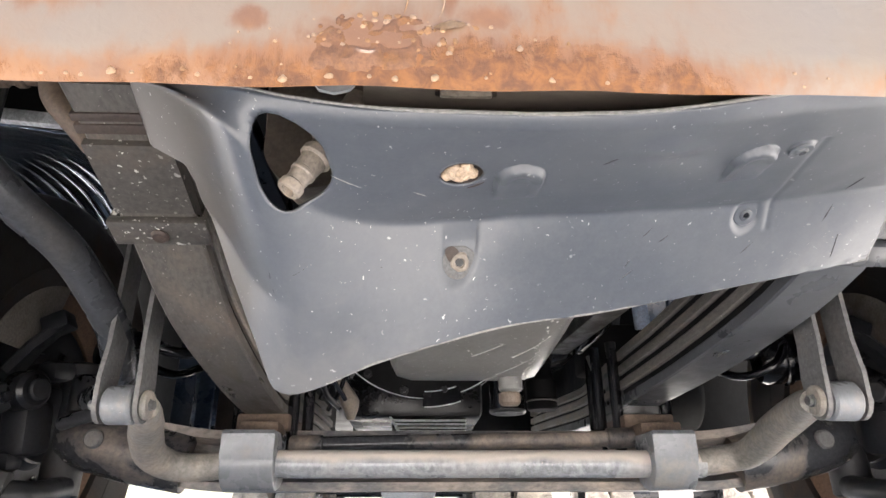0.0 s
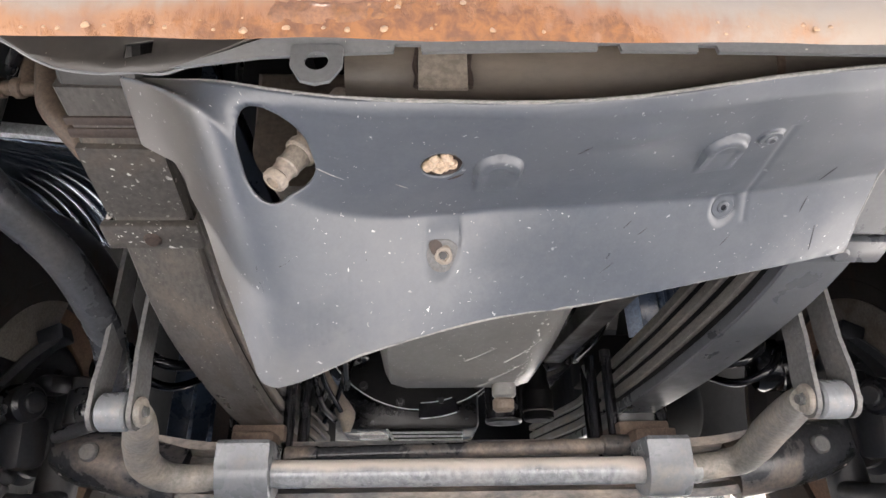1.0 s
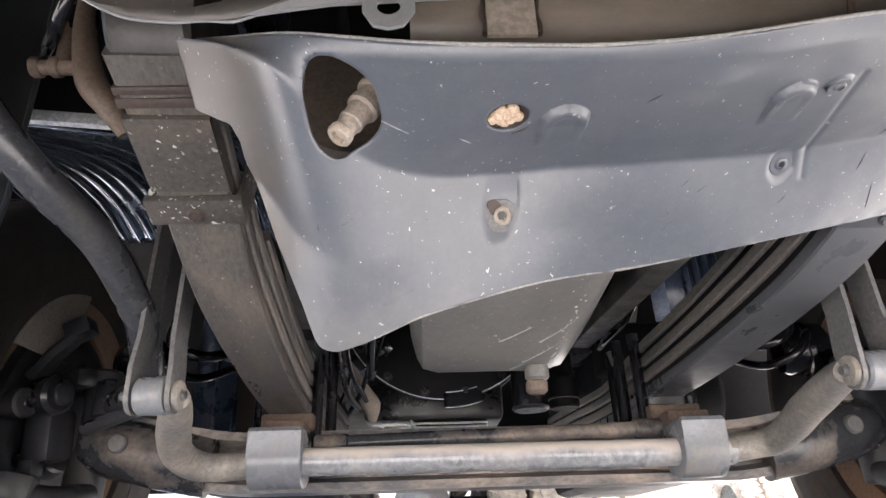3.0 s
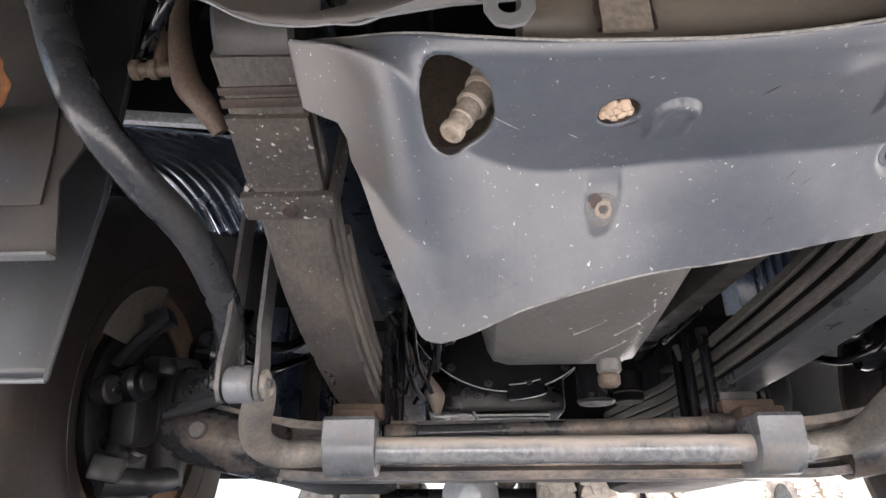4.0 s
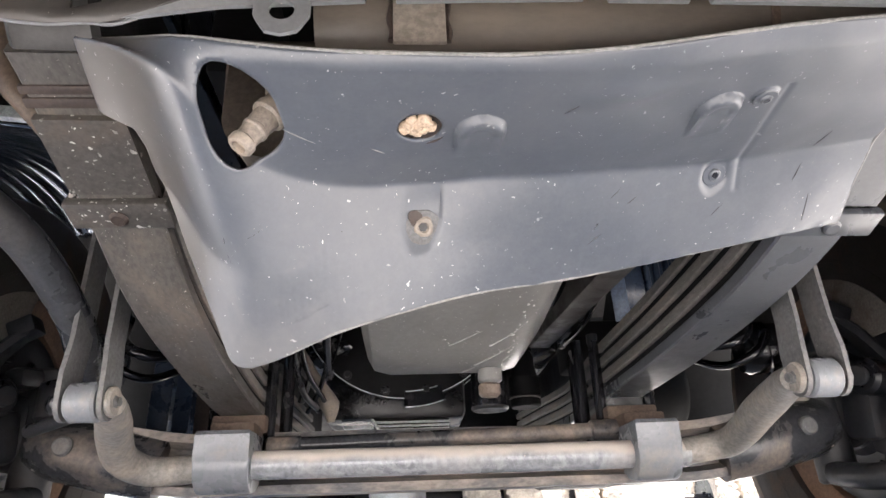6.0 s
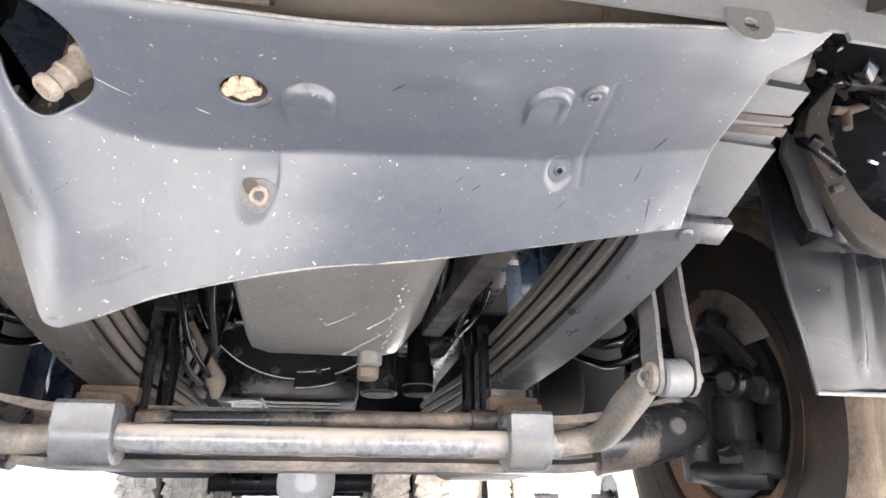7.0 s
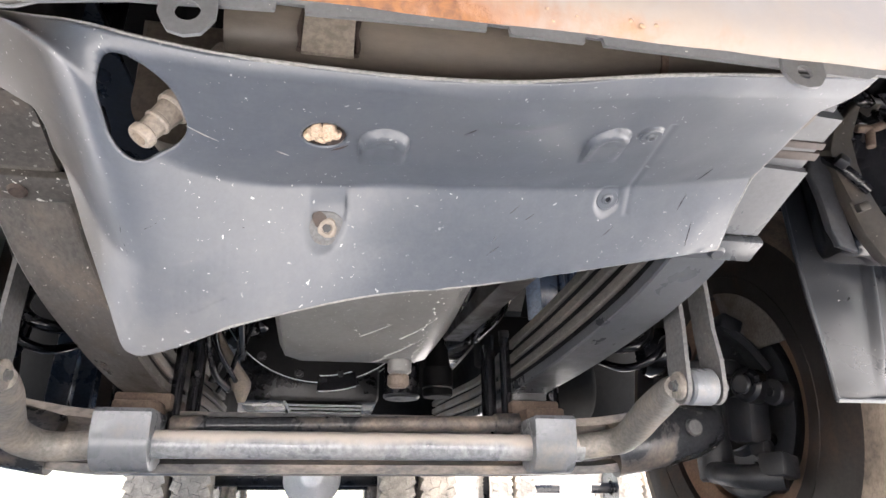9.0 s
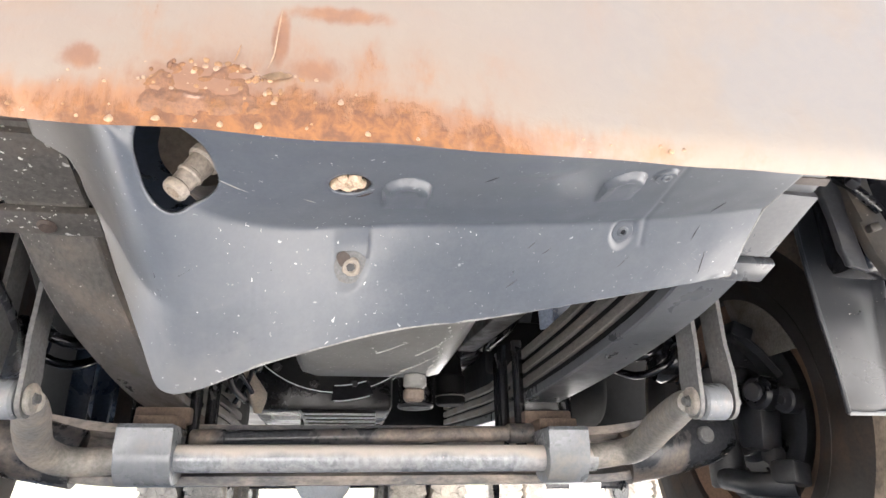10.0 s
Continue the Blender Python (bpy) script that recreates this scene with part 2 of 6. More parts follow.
M_GROUND = surface("pale_gravel", (0.50, 0.51, 0.525), 0.95, 0.0, dust=(0.56, 0.57, 0.58), dusty=0.6, scale=1.5, grain=40, bump=0.6)
# near-black: the deep shade under the truck is put into this colour
M_CAB = surface("shaded_underbody", (0.004, 0.004, 0.0045), 0.75, 0.0, dust=(0.012, 0.010, 0.008), dusty=0.3, scale=4, grain=60, bump=0.2, spec=0.2)
M_LINER = surface("glossy_liner_paint", (0.33, 0.38, 0.45), 0.17, 0.8, dusty=0.0, scale=8, grain=60, bump=0.02, spec=0.9)
M_SAND = surface("sandy_plastic", (0.036, 0.032, 0.028), 0.5, 0.0, dust=(0.090, 0.069, 0.052), dusty=0.55, scale=12, grain=150, bump=0.15, specks=0.5)
M_GREY_STAY = surface("grey_stay_paint", (0.034, 0.036, 0.041), 0.42, 0.0, dust=(0.07, 0.06, 0.05), dusty=0.35, scale=9, grain=140, bump=0.1)
M_STRAP = surface("pale_strap", (0.22, 0.19, 0.16), 0.5, 0.0, dust=(0.15, 0.10, 0.07), dusty=0.4, scale=18, grain=160, bump=0.15)
M_LEAF_LOW = surface("worn_leaf_face", (0.098, 0.090, 0.082), 0.36, 0.1, dust=(0.20, 0.160, 0.128), dusty=0.42, scale=9, grain=120, bump=0.12, specks=0.9, speck_scale=60, streak=(1.5, 0.5, 1.5))
M_WRAP = surface("dark_rust", (0.042, 0.029, 0.024), 0.65, 0.0, dust=(0.085, 0.058, 0.044), dusty=0.4, scale=18, grain=190, bump=0.3)
M_HANGER = surface("dark_hanger", (0.021, 0.020, 0.019), 0.5, 0.0, dust=(0.042, 0.035, 0.030), dusty=0.35, scale=11, grain=160, bump=0.12)
M_STRIP = surface("pale_strip", (0.76, 0.78, 0.80), 0.3, 0.0, dust=(0.3, 0.28, 0.26), dusty=0.2, scale=20, grain=160, bump=0.05)
M_RIM = surface("dusty_rim", (0.18, 0.105, 0.066), 0.55, 0.0, dust=(0.30, 0.21, 0.15), dusty=0.4, scale=7, grain=160, bump=0.25)
M_RAIL = surface("dark_rail_paint", (0.016, 0.021, 0.031), 0.3, 0.0, dust=(0.04, 0.036, 0.032), dusty=0.25, scale=9, grain=120, bump=0.05)
M_FLAP_PLAIN = surface("plain_flap", (0.036, 0.038, 0.041), 0.38, 0.0, dust=(0.085, 0.075, 0.066), dusty=0.3, scale=6, grain=90, bump=0.02, vary=0.06, specks=0.6)
M_SHIELD = surface("dusty_shield", (0.20, 0.18, 0.155), 0.6, 0.0, dust=(0.12, 0.06, 0.034), dusty=0.5, scale=14, grain=160, bump=0.15)
M_SHIELD_DARK = surface("dusty_tank", (0.12, 0.098, 0.080), 0.55, 0.0, dust=(0.19, 0.15, 0.115), dusty=0.5, scale=14, grain=160, bump=0.12)
M_DRIP = surface("pale_paint_drip", (0.24, 0.15, 0.085), 0.45, 0.0, dusty=0.0, scale=90, grain=300, bump=0.2)


# ---- building helpers ----
def thing(name, at, label, category, group="", kind=""):
    ob = new(name)
    ob.empty_display_size = 0.05
    ob.location = at
    return tagged(ob, label, category, group, kind)


def part(name, bm, material, parent, label="", smooth=True):
    """One mesh object, given in world metres, under a thing or a part."""
    me = bpy.data.meshes.new(name)
    bmesh.ops.recalc_face_normals(bm, faces=bm.faces[:])
    top = parent
    while top and top.parent:
        top = top.parent
    base = Vector(top.location) if top and top.type == "EMPTY" else Vector((0, 0, 0))
    bm.transform(Matrix.Translation(-base))
    bm.to_mesh(me)
    bm.free()
    if smooth:
        for p in me.polygons:
            p.use_smooth = True
        me.set_sharp_from_angle(angle=radians(38))
    me.materials.append(material)
    ob = new(name, me)
    if parent:
        ob.parent = parent
    return tagged(ob, label)


def solo(name, bm, material, label, category, group="", kind="", smooth=True):
    return tagged(part(name, bm, material, None, "", smooth), label, category, group, kind)


def box(bm, centre, size, turn=(0, 0, 0), bevel=0.0):
    r = bmesh.ops.create_cube(bm, size=1.0)
    vs = r["verts"]
    bmesh.ops.scale(bm, vec=size, verts=vs)
    if bevel > 0:
        es = list({e for v in vs for e in v.link_edges})
        out = bmesh.ops.bevel(bm, geom=es, offset=bevel, segments=2, affect="EDGES", profile=0.5)
        vs = list({v for f in out["faces"] for v in f.verts} | {v for v in vs if v.is_valid})
    bmesh.ops.transform(bm, matrix=pose(*centre, *turn), verts=vs)
    return vs


def basis(d):
    d = Vector(d).normalized()
    side = d.cross(Vector((0, 0, 1)) if abs(d.z) < 0.9 else Vector((1, 0, 0))).normalized()
    return side, d.cross(side).normalized(), d


def rod(bm, a, b, r, r2=None, seg=20, bevel=0.0):
    """A cylinder or cone from a to b, with its rims chamfered."""
    a, b = Vector(a), Vector(b)
    r2 = r if r2 is None else r2
    n = (b - a).length
    stops = [(0, r), (n, r2)] if bevel == 0 else [(0, r - bevel), (bevel, r), (n - bevel, r2), (n, r2 - bevel)]
    s, u, d = basis(b - a)
    rings = []
    for h, rr in stops:
        rings.append([bm.verts.new(a + d * h + (s * math.cos(k) + u * math.sin(k)) * rr) for k in np.linspace(0, 2 * math.pi, seg, endpoint=False)])
    for p, q in zip(rings, rings[1:]):
        for i in range(seg):
            bm.faces.new((p[i], p[(i + 1) % seg], q[(i + 1) % seg], q[i]))
    bm.faces.new(rings[0][::-1])
    bm.faces.new(rings[-1])


def smooth_line(points, steps=8):
    """A Catmull-Rom curve through the points."""
    p = [Vector(v) for v in points]
    p = [2 * p[0] - p[1], *p, 2 * p[-1] - p[-2]]
    out = []
    for i in range(1, len(p) - 2):
        for k in range(steps):
            t = k / steps
            out.append(0.5 * ((2 * p[i]) + (p[i + 1] - p[i - 1]) * t + (2 * p[i - 1] - 5 * p[i] + 4 * p[i + 1] - p[i + 2]) * t * t + (3 * p[i] - p[i - 1] - 3 * p[i + 1] + p[i + 2]) * t ** 3))
    return out + [p[-2]]


def tube(bm, points, r, seg=16, steps=8, flat=1.0):
    """A pipe of radius r (a number, or one for each point) along a smooth line."""
    line = smooth_line(points, steps)
    n = len(line)
    radii = [r] * n if isinstance(r, (int, float)) else list(np.interp(np.linspace(0, len(points) - 1, n), range(len(points)), r))
    up = None
    rings = []
    for i, c in enumerate(line):
        d = (line[min(i + 1, n - 1)] - line[max(i - 1, 0)]).normalized()
        if up is None:
            up = basis(d)[1]
        s = d.cross(up).normalized()
        up = s.cross(d).normalized()
        rings.append([bm.verts.new(c + (s * math.cos(k) + up * math.sin(k) * flat) * radii[i]) for k in np.linspace(0, 2 * math.pi, seg, endpoint=False)])
    for p, q in zip(rings, rings[1:]):
        for i in range(seg):
            bm.faces.new((p[i], p[(i + 1) % seg], q[(i + 1) % seg], q[i]))
    bm.faces.new(rings[0][::-1])
    bm.faces.new(rings[-1])


def lathe(bm, centre, axis, profile, seg=48, close=False, cap=True):
    """Turns (height along axis, radius) pairs round the axis."""
    s, u, d = basis(axis)
    c = Vector(centre)
    rings = [[bm.verts.new(c + d * h + (s * math.cos(k) + u * math.sin(k)) * r) for k in np.linspace(0, 2 * math.pi, seg, endpoint=False)] for h, r in profile]
    pairs = list(zip(rings, rings[1:])) + ([(rings[-1], rings[0])] if close else [])
    for p, q in pairs:
        for i in range(seg):
            bm.faces.new((p[i], p[(i + 1) % seg], q[(i + 1) % seg], q[i]))
    if cap and not close:
        bm.faces.new(rings[0][::-1])
        bm.faces.new(rings[-1])


def extrude_outline(bm, pts, offset, bevel=0.0):
    """A flat plate: an outline of 3D points, thickened by the vector offset."""
    o = Vector(offset)
    a = [bm.verts.new(Vector(p)) for p in pts]
    b = [bm.verts.new(Vector(p) + o) for p in pts]
    n = len(pts)
    fs = [bm.faces.new(a[::-1]), bm.faces.new(b)]
    for i in range(n):
        bm.faces.new((a[i], a[(i + 1) % n], b[(i + 1) % n], b[i]))
    if bevel > 0:
        es = list({e for f in fs for e in f.edges})
        bmesh.ops.bevel(bm, geom=es, offset=bevel, segments=2, affect="EDGES", profile=0.5)


def sweep(bm, line, shape, up=(0, 0, 1)):
    """A cross-section (side, up) carried along a line of points, capped."""
    rings = []
    n = len(line)
    for i, c in enumerate(line):
        d = (Vector(line[min(i + 1, n - 1)]) - Vector(line[max(i - 1, 0)])).normalized()
        s = d.cross(Vector(up)).normalized()
        u = s.cross(d).normalized()
        rings.append([bm.verts.new(Vector(c) + s * a + u * b) for a, b in shape])
    k = len(shape)
    for p, q in zip(rings, rings[1:]):
        for i in range(k):
            bm.faces.new((p[i], p[(i + 1) % k], q[(i + 1) % k], q[i]))
    bm.faces.new(rings[0][::-1])
    bm.faces.new(rings[-1])


def hexbolt(bm, at, axis, r=0.009, h=0.008):
    at, d = Vector(at), Vector(axis).normalized()
    rod(bm, at, at + d * 0.002, r * 1.5, seg=16)
    rod(bm, at + d * 0.002, at + d * (0.002 + h), r, seg=6, bevel=0.001)


# ---- ground ----
bm = bmesh.new()
bmesh.ops.create_grid(bm, x_segments=2, y_segments=2, size=400)
solo("ground", bm, M_GROUND, "pale dusty gravel yard under the truck", "ground", kind="structure")

# ---- bumper ----
BUMP_Y, BUMP_Z = 0.238, 0.427


def bumper():
    t = thing("front_bumper", (0, BUMP_Y, BUMP_Z), "beige painted steel bumper with rusty blistered lower edge", "bumper")
    bm = bmesh.new()
    nx = 260
    prof = [(0.009, 0.040), (0.008, 0.014), (0.006, 0.003), (0.003, 0.0), (0.0, 0.004), (-0.001, 0.012), (-0.002, 0.025), (-0.003, 0.045), (-0.004, 0.075), (-0.006, 0.14), (-0.008, 0.26), (0.01, 0.30), (0.06, 0.31)]
    cols = []
    for i in range(nx + 1):
        x = -1.2 + 2.4 * i / nx
        bend = 0.10 * max(0, (abs(x) - 0.75)) ** 2 * 4
        cols.append([bm.verts.new((x, BUMP_Y + dy + bend + 0.0012 * noise.noise((x * 9, dz * 40, 1)), BUMP_Z + dz + 0.0012 * noise.noise((x * 30, 3, dz * 20)))) for dy, dz in prof])
    for a, b in zip(cols, cols[1:]):
        for k in range(len(prof) - 1):
            bm.faces.new((a[k], b[k], b[k + 1], a[k + 1]))
    ob = part("face", bm, M_BUMPER, t)
    sol = ob.modifiers.new("thickness", "SOLIDIFY")
    sol.thickness, sol.offset = 0.003, -1
    rng = random.Random(4)
    # drips hanging on the lower edge, and small blisters above it
    hang = (-0.206, -0.199, -0.195, -0.187, -0.181, -0.163, -0.148, -0.139, -0.126, -0.1145, -0.107, -0.096, -0.081, -0.062, -0.046, 0.012)
    for k in range(100):
        big = k < len(hang)
        if big:
            x, z = hang[k], BUMP_Z + rng.uniform(-0.0002, 0.0016)
            r = rng.uniform(0.0004, 0.0011)
        else:
            x, z = rng.uniform(-0.36, 0.06), BUMP_Z + rng.uniform(0.002, 0.02)
            if k % 2:
                x, z = rng.gauss(-0.108, 0.018), BUMP_Z + rng.uniform(0.010, 0.021)
            r = rng.uniform(0.0003, 0.0008)
        bm = bmesh.new()
        bmesh.ops.create_icosphere(bm, subdivisions=3, radius=r)
        for v in bm.verts:
            w = 1 - 0.3 * v.co.z / r
            v.co = Vector((v.co.x * w * 1.15, v.co.y * 0.45, v.co.z * 1.2)) * (1 + 0.6 * noise.noise(v.co * 600 + Vector((k, 0, 0))))
        bmesh.ops.translate(bm, vec=(x, BUMP_Y - 0.0004 - (0.0012 if k % 2 and not big else 0), z), verts=bm.verts)
        part("blister", bm, M_DRIP if big or k % 3 == 0 else (M_FLAKE if k % 3 == 1 else M_ORANGE_DARK), t, "pale paint drip" if big else "")
    # swollen rust patch that has burst the paint
    bm = bmesh.new()
    rows = []
    for a in range(33):
        row = []
        for b in range(19):
            u, w = a / 16 - 1, b / 18
            dome = max(0.0, 1 - u * u - (w * 0.95) ** 2 + 0.55 * noise.noise((u * 3, w * 3, 7)) + 0.25 * noise.noise((u * 9, w * 8, 4)))
            dome *= min(1.0, 0.15 + w / 0.2)
            y = -0.0026 * dome ** 0.7 * (1 + 0.6 * noise.noise((u * 7, w * 6, 2))) + 0.0012
            z = 0.003 + 0.020 * w
            row.append(bm.verts.new((-0.1135 + 0.026 * u, BUMP_Y + float(np.interp(z, (0, 0.004, 0.012, 0.025), (0.003, 0.0, -0.001, -0.002))) + y, BUMP_Z + z)))
        rows.append(row)
    for p, q in zip(rows, rows[1:]):
        for b in range(18):
            bm.faces.new((p[b], q[b], q[b + 1], p[b + 1]))
    part("rust_swelling", bm, M_SWELL, t, "swollen brown rust patch")
    # beads of rust and paint crowding the upper rim of the patch
    for k in range(34):
        a = math.pi * (0.08 + 0.80 * ((k * 0.618) % 1))
        cx, cz = -0.112 + 0.021 * math.cos(a) + rng.uniform(-0.003, 0.003), BUMP_Z + 0.006 + 0.0155 * math.sin(a) + rng.uniform(-0.003, 0.002)
        r = rng.uniform(0.0004, 0.0010)
        bm = bmesh.new()
        bmesh.ops.create_icosphere(bm, subdivisions=3, radius=r)
        for v in bm.verts:
            v.co = Vector((v.co.x * 1.1, v.co.y * 0.55, v.co.z * 1.25)) * (1 + 0.7 * noise.noise(v.co * 700 + Vector((k, 3, 0))))
        bmesh.ops.translate(bm, vec=(cx, BUMP_Y - 0.0018, cz), verts=bm.verts)
        part("blister", bm, (M_ORANGE_DARK, M_FLAKE, M_ORANGE_DARK, M_SWELL)[k % 4], t)
    # one pale flake of paint and the lifted edge that climbs from it
    bm = bmesh.new()
    line = [[], []]
    for n in range(9):
        f = n / 4 - 1
        for e, side in enumerate((-1, 1)):
            wob = 0.0005 * noise.noise((n * 0.9, 5, e))
            line[e].append(bm.verts.new((-0.0915 + 0.0050 * f, BUMP_Y - 0.0024 - 0.0005 * (1 - abs(f)), BUMP_Z + 0.0185 + 0.0007 * f + side * 0.0015 * (1 - f * f) + wob)))
    for n in range(8):
        bm.faces.new((line[0][n], line[0][n + 1], line[1][n + 1], line[1][n]))
    bmesh.ops.solidify(bm, geom=bm.faces[:], thickness=0.0003)
    part("paint_flake", bm, M_DRIP, t, "pale curled paint flake")
    for pts, m in (([(-0.0945, 0.021), (-0.0932, 0.026), (-0.0926, 0.034), (-0.0918, 0.044), (-0.0905, 0.0465)], M_FLAKE), ([(-0.105, 0.0225), (-0.1042, 0.026), (-0.1035, 0.0295)], M_ORANGE_DARK)):
        bm = bmesh.new()
        tube(bm, [(x, BUMP_Y - 0.0028, BUMP_Z + z) for x, z in pts], [0.0001, *([0.00028] * (len(pts) - 2)), 0.0001], seg=8, steps=5)
        part("lifted_crack", bm, m, t, "lifted edge of cracked paint")
    for x in (-1.08, 1.08):
        bm = bmesh.new()
        box(bm, (x, 0.53, 0.68), (0.06, 0.52, 0.08), bevel=0.006)
        part("stay", bm, M_STEEL, t, "steel bumper stay")
    return t


def bumper_paint():
    m = bpy.data.materials.new("rusty_bumper_paint")
    m.use_nodes = True
    t = m.node_tree
    N, L = t.nodes, t.links
    bsdf = N["Principled BSDF"]
    co = N.new("ShaderNodeTexCoord")
    sep = N.new("ShaderNodeSeparateXYZ")
    L.new(co.outputs["Object"], sep.inputs[0])

    def noise_of(s, detail=6, rough=0.65, dist=0.4):
        n = N.new("ShaderNodeTexNoise")
        n.inputs["Scale"].default_value, n.inputs["Detail"].default_value, n.inputs["Roughness"].default_value, n.inputs["Distortion"].default_value = s, detail, rough, dist
        L.new(co.outputs["Object"], n.inputs["Vector"])
        return n.outputs["Fac"]

    def op(kind, a, b):
        x = N.new("ShaderNodeMath")
        x.operation = kind
        for i, v in enumerate((a, b)):
            if isinstance(v, (int, float)):
                x.inputs[i].default_value = v
            else:
                L.new(v, x.inputs[i])
        return x.outputs[0]

    def ramp(f, a, b, lo=0.0, hi=1.0):
        r = N.new("ShaderNodeMapRange")
        r.interpolation_type = "SMOOTHSTEP"
        for i, v in enumerate((a, b, lo, hi)):
            r.inputs[i + 1].default_value = v
        L.new(f, r.inputs[0])
        return r.outputs[0]

    def mix(f, a, b):
        x = N.new("ShaderNodeMix")
        x.data_type = "RGBA"
        for i, v in ((0, f), (6, a), (7, b)):
            if isinstance(v, tuple):
                x.inputs[i].default_value = (*v, 1)
            elif isinstance(v, (int, float)):
                x.inputs[i].default_value = v
            else:
                L.new(v, x.inputs[i])
        return x.outputs[2]

    runs = N.new("ShaderNodeMapping")
    runs.inputs["Scale"].default_value = (1.0, 1.0, 0.30)
    L.new(co.outputs["Object"], runs.inputs["Vector"])
    drawn = N.new("ShaderNodeTexNoise")
    drawn.inputs["Scale"].default_value, drawn.inputs["Detail"].default_value, drawn.inputs["Roughness"].default_value = 120, 5, 0.65
    L.new(runs.outputs[0], drawn.inputs["Vector"])
    streaks = drawn.outputs["Fac"]
    big, mid, fine = noise_of(11), noise_of(42), noise_of(170)
    # rust creeps up from the lower edge in runs and spreads round a burst patch
    edge = ramp(sep.outputs["Z"], 0.000, 0.018, 1.0, 0.0)
    dx = op("MULTIPLY", op("ADD", sep.outputs["X"], 0.085), 8.0)
    dz = op("MULTIPLY", op("ADD", sep.outputs["Z"], -0.012), 20.0)
    blot = op("SQRT", op("ADD", op("MULTIPLY", dx, dx), op("MULTIPLY", dz, dz)), 0.0)
    burst = ramp(blot, 0.15, 1.0, 1.0, 0.0)
    left = ramp(sep.outputs["X"], -0.05, 0.10, 1.0, 0.0)
    wander = op("ADD", op("MULTIPLY", op("ADD", mid, -0.5), 1.5), op("MULTIPLY", op("ADD", streaks, -0.5), 1.1))
    amount = op("ADD", op("ADD", op("MULTIPLY", edge, 0.16), op("MULTIPLY", burst, 0.50)), op("MULTIPLY", op("MULTIPLY", left, edge), 0.42))
    level = op("ADD", amount, wander)
    peach = ramp(op("ADD", op("ADD", op("MULTIPLY", left, 0.45), op("MULTIPLY", burst, 0.5)), op("MULTIPLY", op("ADD", big, -0.5), 3.6)), 0.10, 1.05)
    low = op("ADD", op("MULTIPLY", edge, op("ADD", op("MULTIPLY", left, 0.55), 0.25)), op("MULTIPLY", burst, 0.50))
    stain = ramp(op("ADD", low, op("MULTIPLY", wander, 0.7)), 0.25, 0.85)
    spots = None
    for sx, sz, rx, rz in ((-0.112, 0.006, 0.031, 0.019), (-0.080, 0.022, 0.010, 0.006), (-0.074, 0.045, 0.020, 0.0035), (-0.0915, 0.034, 0.003, 0.013), (-0.211, 0.030, 0.020, 0.009), (-0.181, 0.003, 0.017, 0.007), (-0.150, 0.020, 0.006, 0.005), (-0.155, 0.002, 0.012, 0.005)):
        ex = op("MULTIPLY", op("ADD", sep.outputs["X"], -sx), 1 / rx)
        ez = op("MULTIPLY", op("ADD", sep.outputs["Z"], -sz), 1 / rz)
        d = op("ADD", op("SQRT", op("ADD", op("MULTIPLY", ex, ex), op("MULTIPLY", ez, ez)), 0.0), op("MULTIPLY", wander, 1.3))
        spot = ramp(d, 0.30, 1.25, 1.0, 0.0)
        spots = spot if spots is None else op("MAXIMUM", spots, spot)
    stain = op("MAXIMUM", stain, op("MULTIPLY", spots, 0.85))
    rust = ramp(level, 0.60, 0.95)
    fleck = ramp(op("ADD", op("MULTIPLY", streaks, 0.6), op("MULTIPLY", mid, 0.6)), 0.77, 0.84, 0.0, 0.7)
    paint = mix(ramp(big, 0.38, 0.62), (0.151, 0.119, 0.092), (0.138, 0.124, 0.111))
    paint = mix(ramp(fine, 0.3, 0.75, 0.0, 0.25), paint, (0.174, 0.144, 0.117))
    paint = mix(op("MULTIPLY", peach, 0.8), paint, (0.165, 0.110, 0.074))
    paint = mix(fleck, paint, (0.094, 0.052, 0.032))
    stained = mix(op("MULTIPLY", stain, 0.9), paint, mix(ramp(mid, 0.35, 0.65), (0.118, 0.046, 0.018), (0.176, 0.072, 0.022)))
    rusty = mix(ramp(fine, 0.35, 0.65), (0.074, 0.030, 0.014), (0.150, 0.060, 0.019))
    L.new(mix(rust, stained, rusty), bsdf.inputs["Base Color"])
    L.new(ramp(rust, 0, 1, 0.5, 0.85), bsdf.inputs["Roughness"])
    b = N.new("ShaderNodeBump")
    b.inputs["Strength"].default_value, b.inputs["Distance"].default_value = 0.5, 0.002
    L.new(op("ADD", op("MULTIPLY", rust, mid), op("MULTIPLY", fine, 0.25)), b.inputs["Height"])
    L.new(b.outputs[0], bsdf.inputs["Normal"])
    return m


M_SWELL = surface("swollen_rust", (0.105, 0.045, 0.020), 0.75, 0.0, dust=(0.19, 0.085, 0.025), dusty=0.5, scale=120, grain=500, bump=0.4)
M_BUMPER = bumper_paint()
bumper()


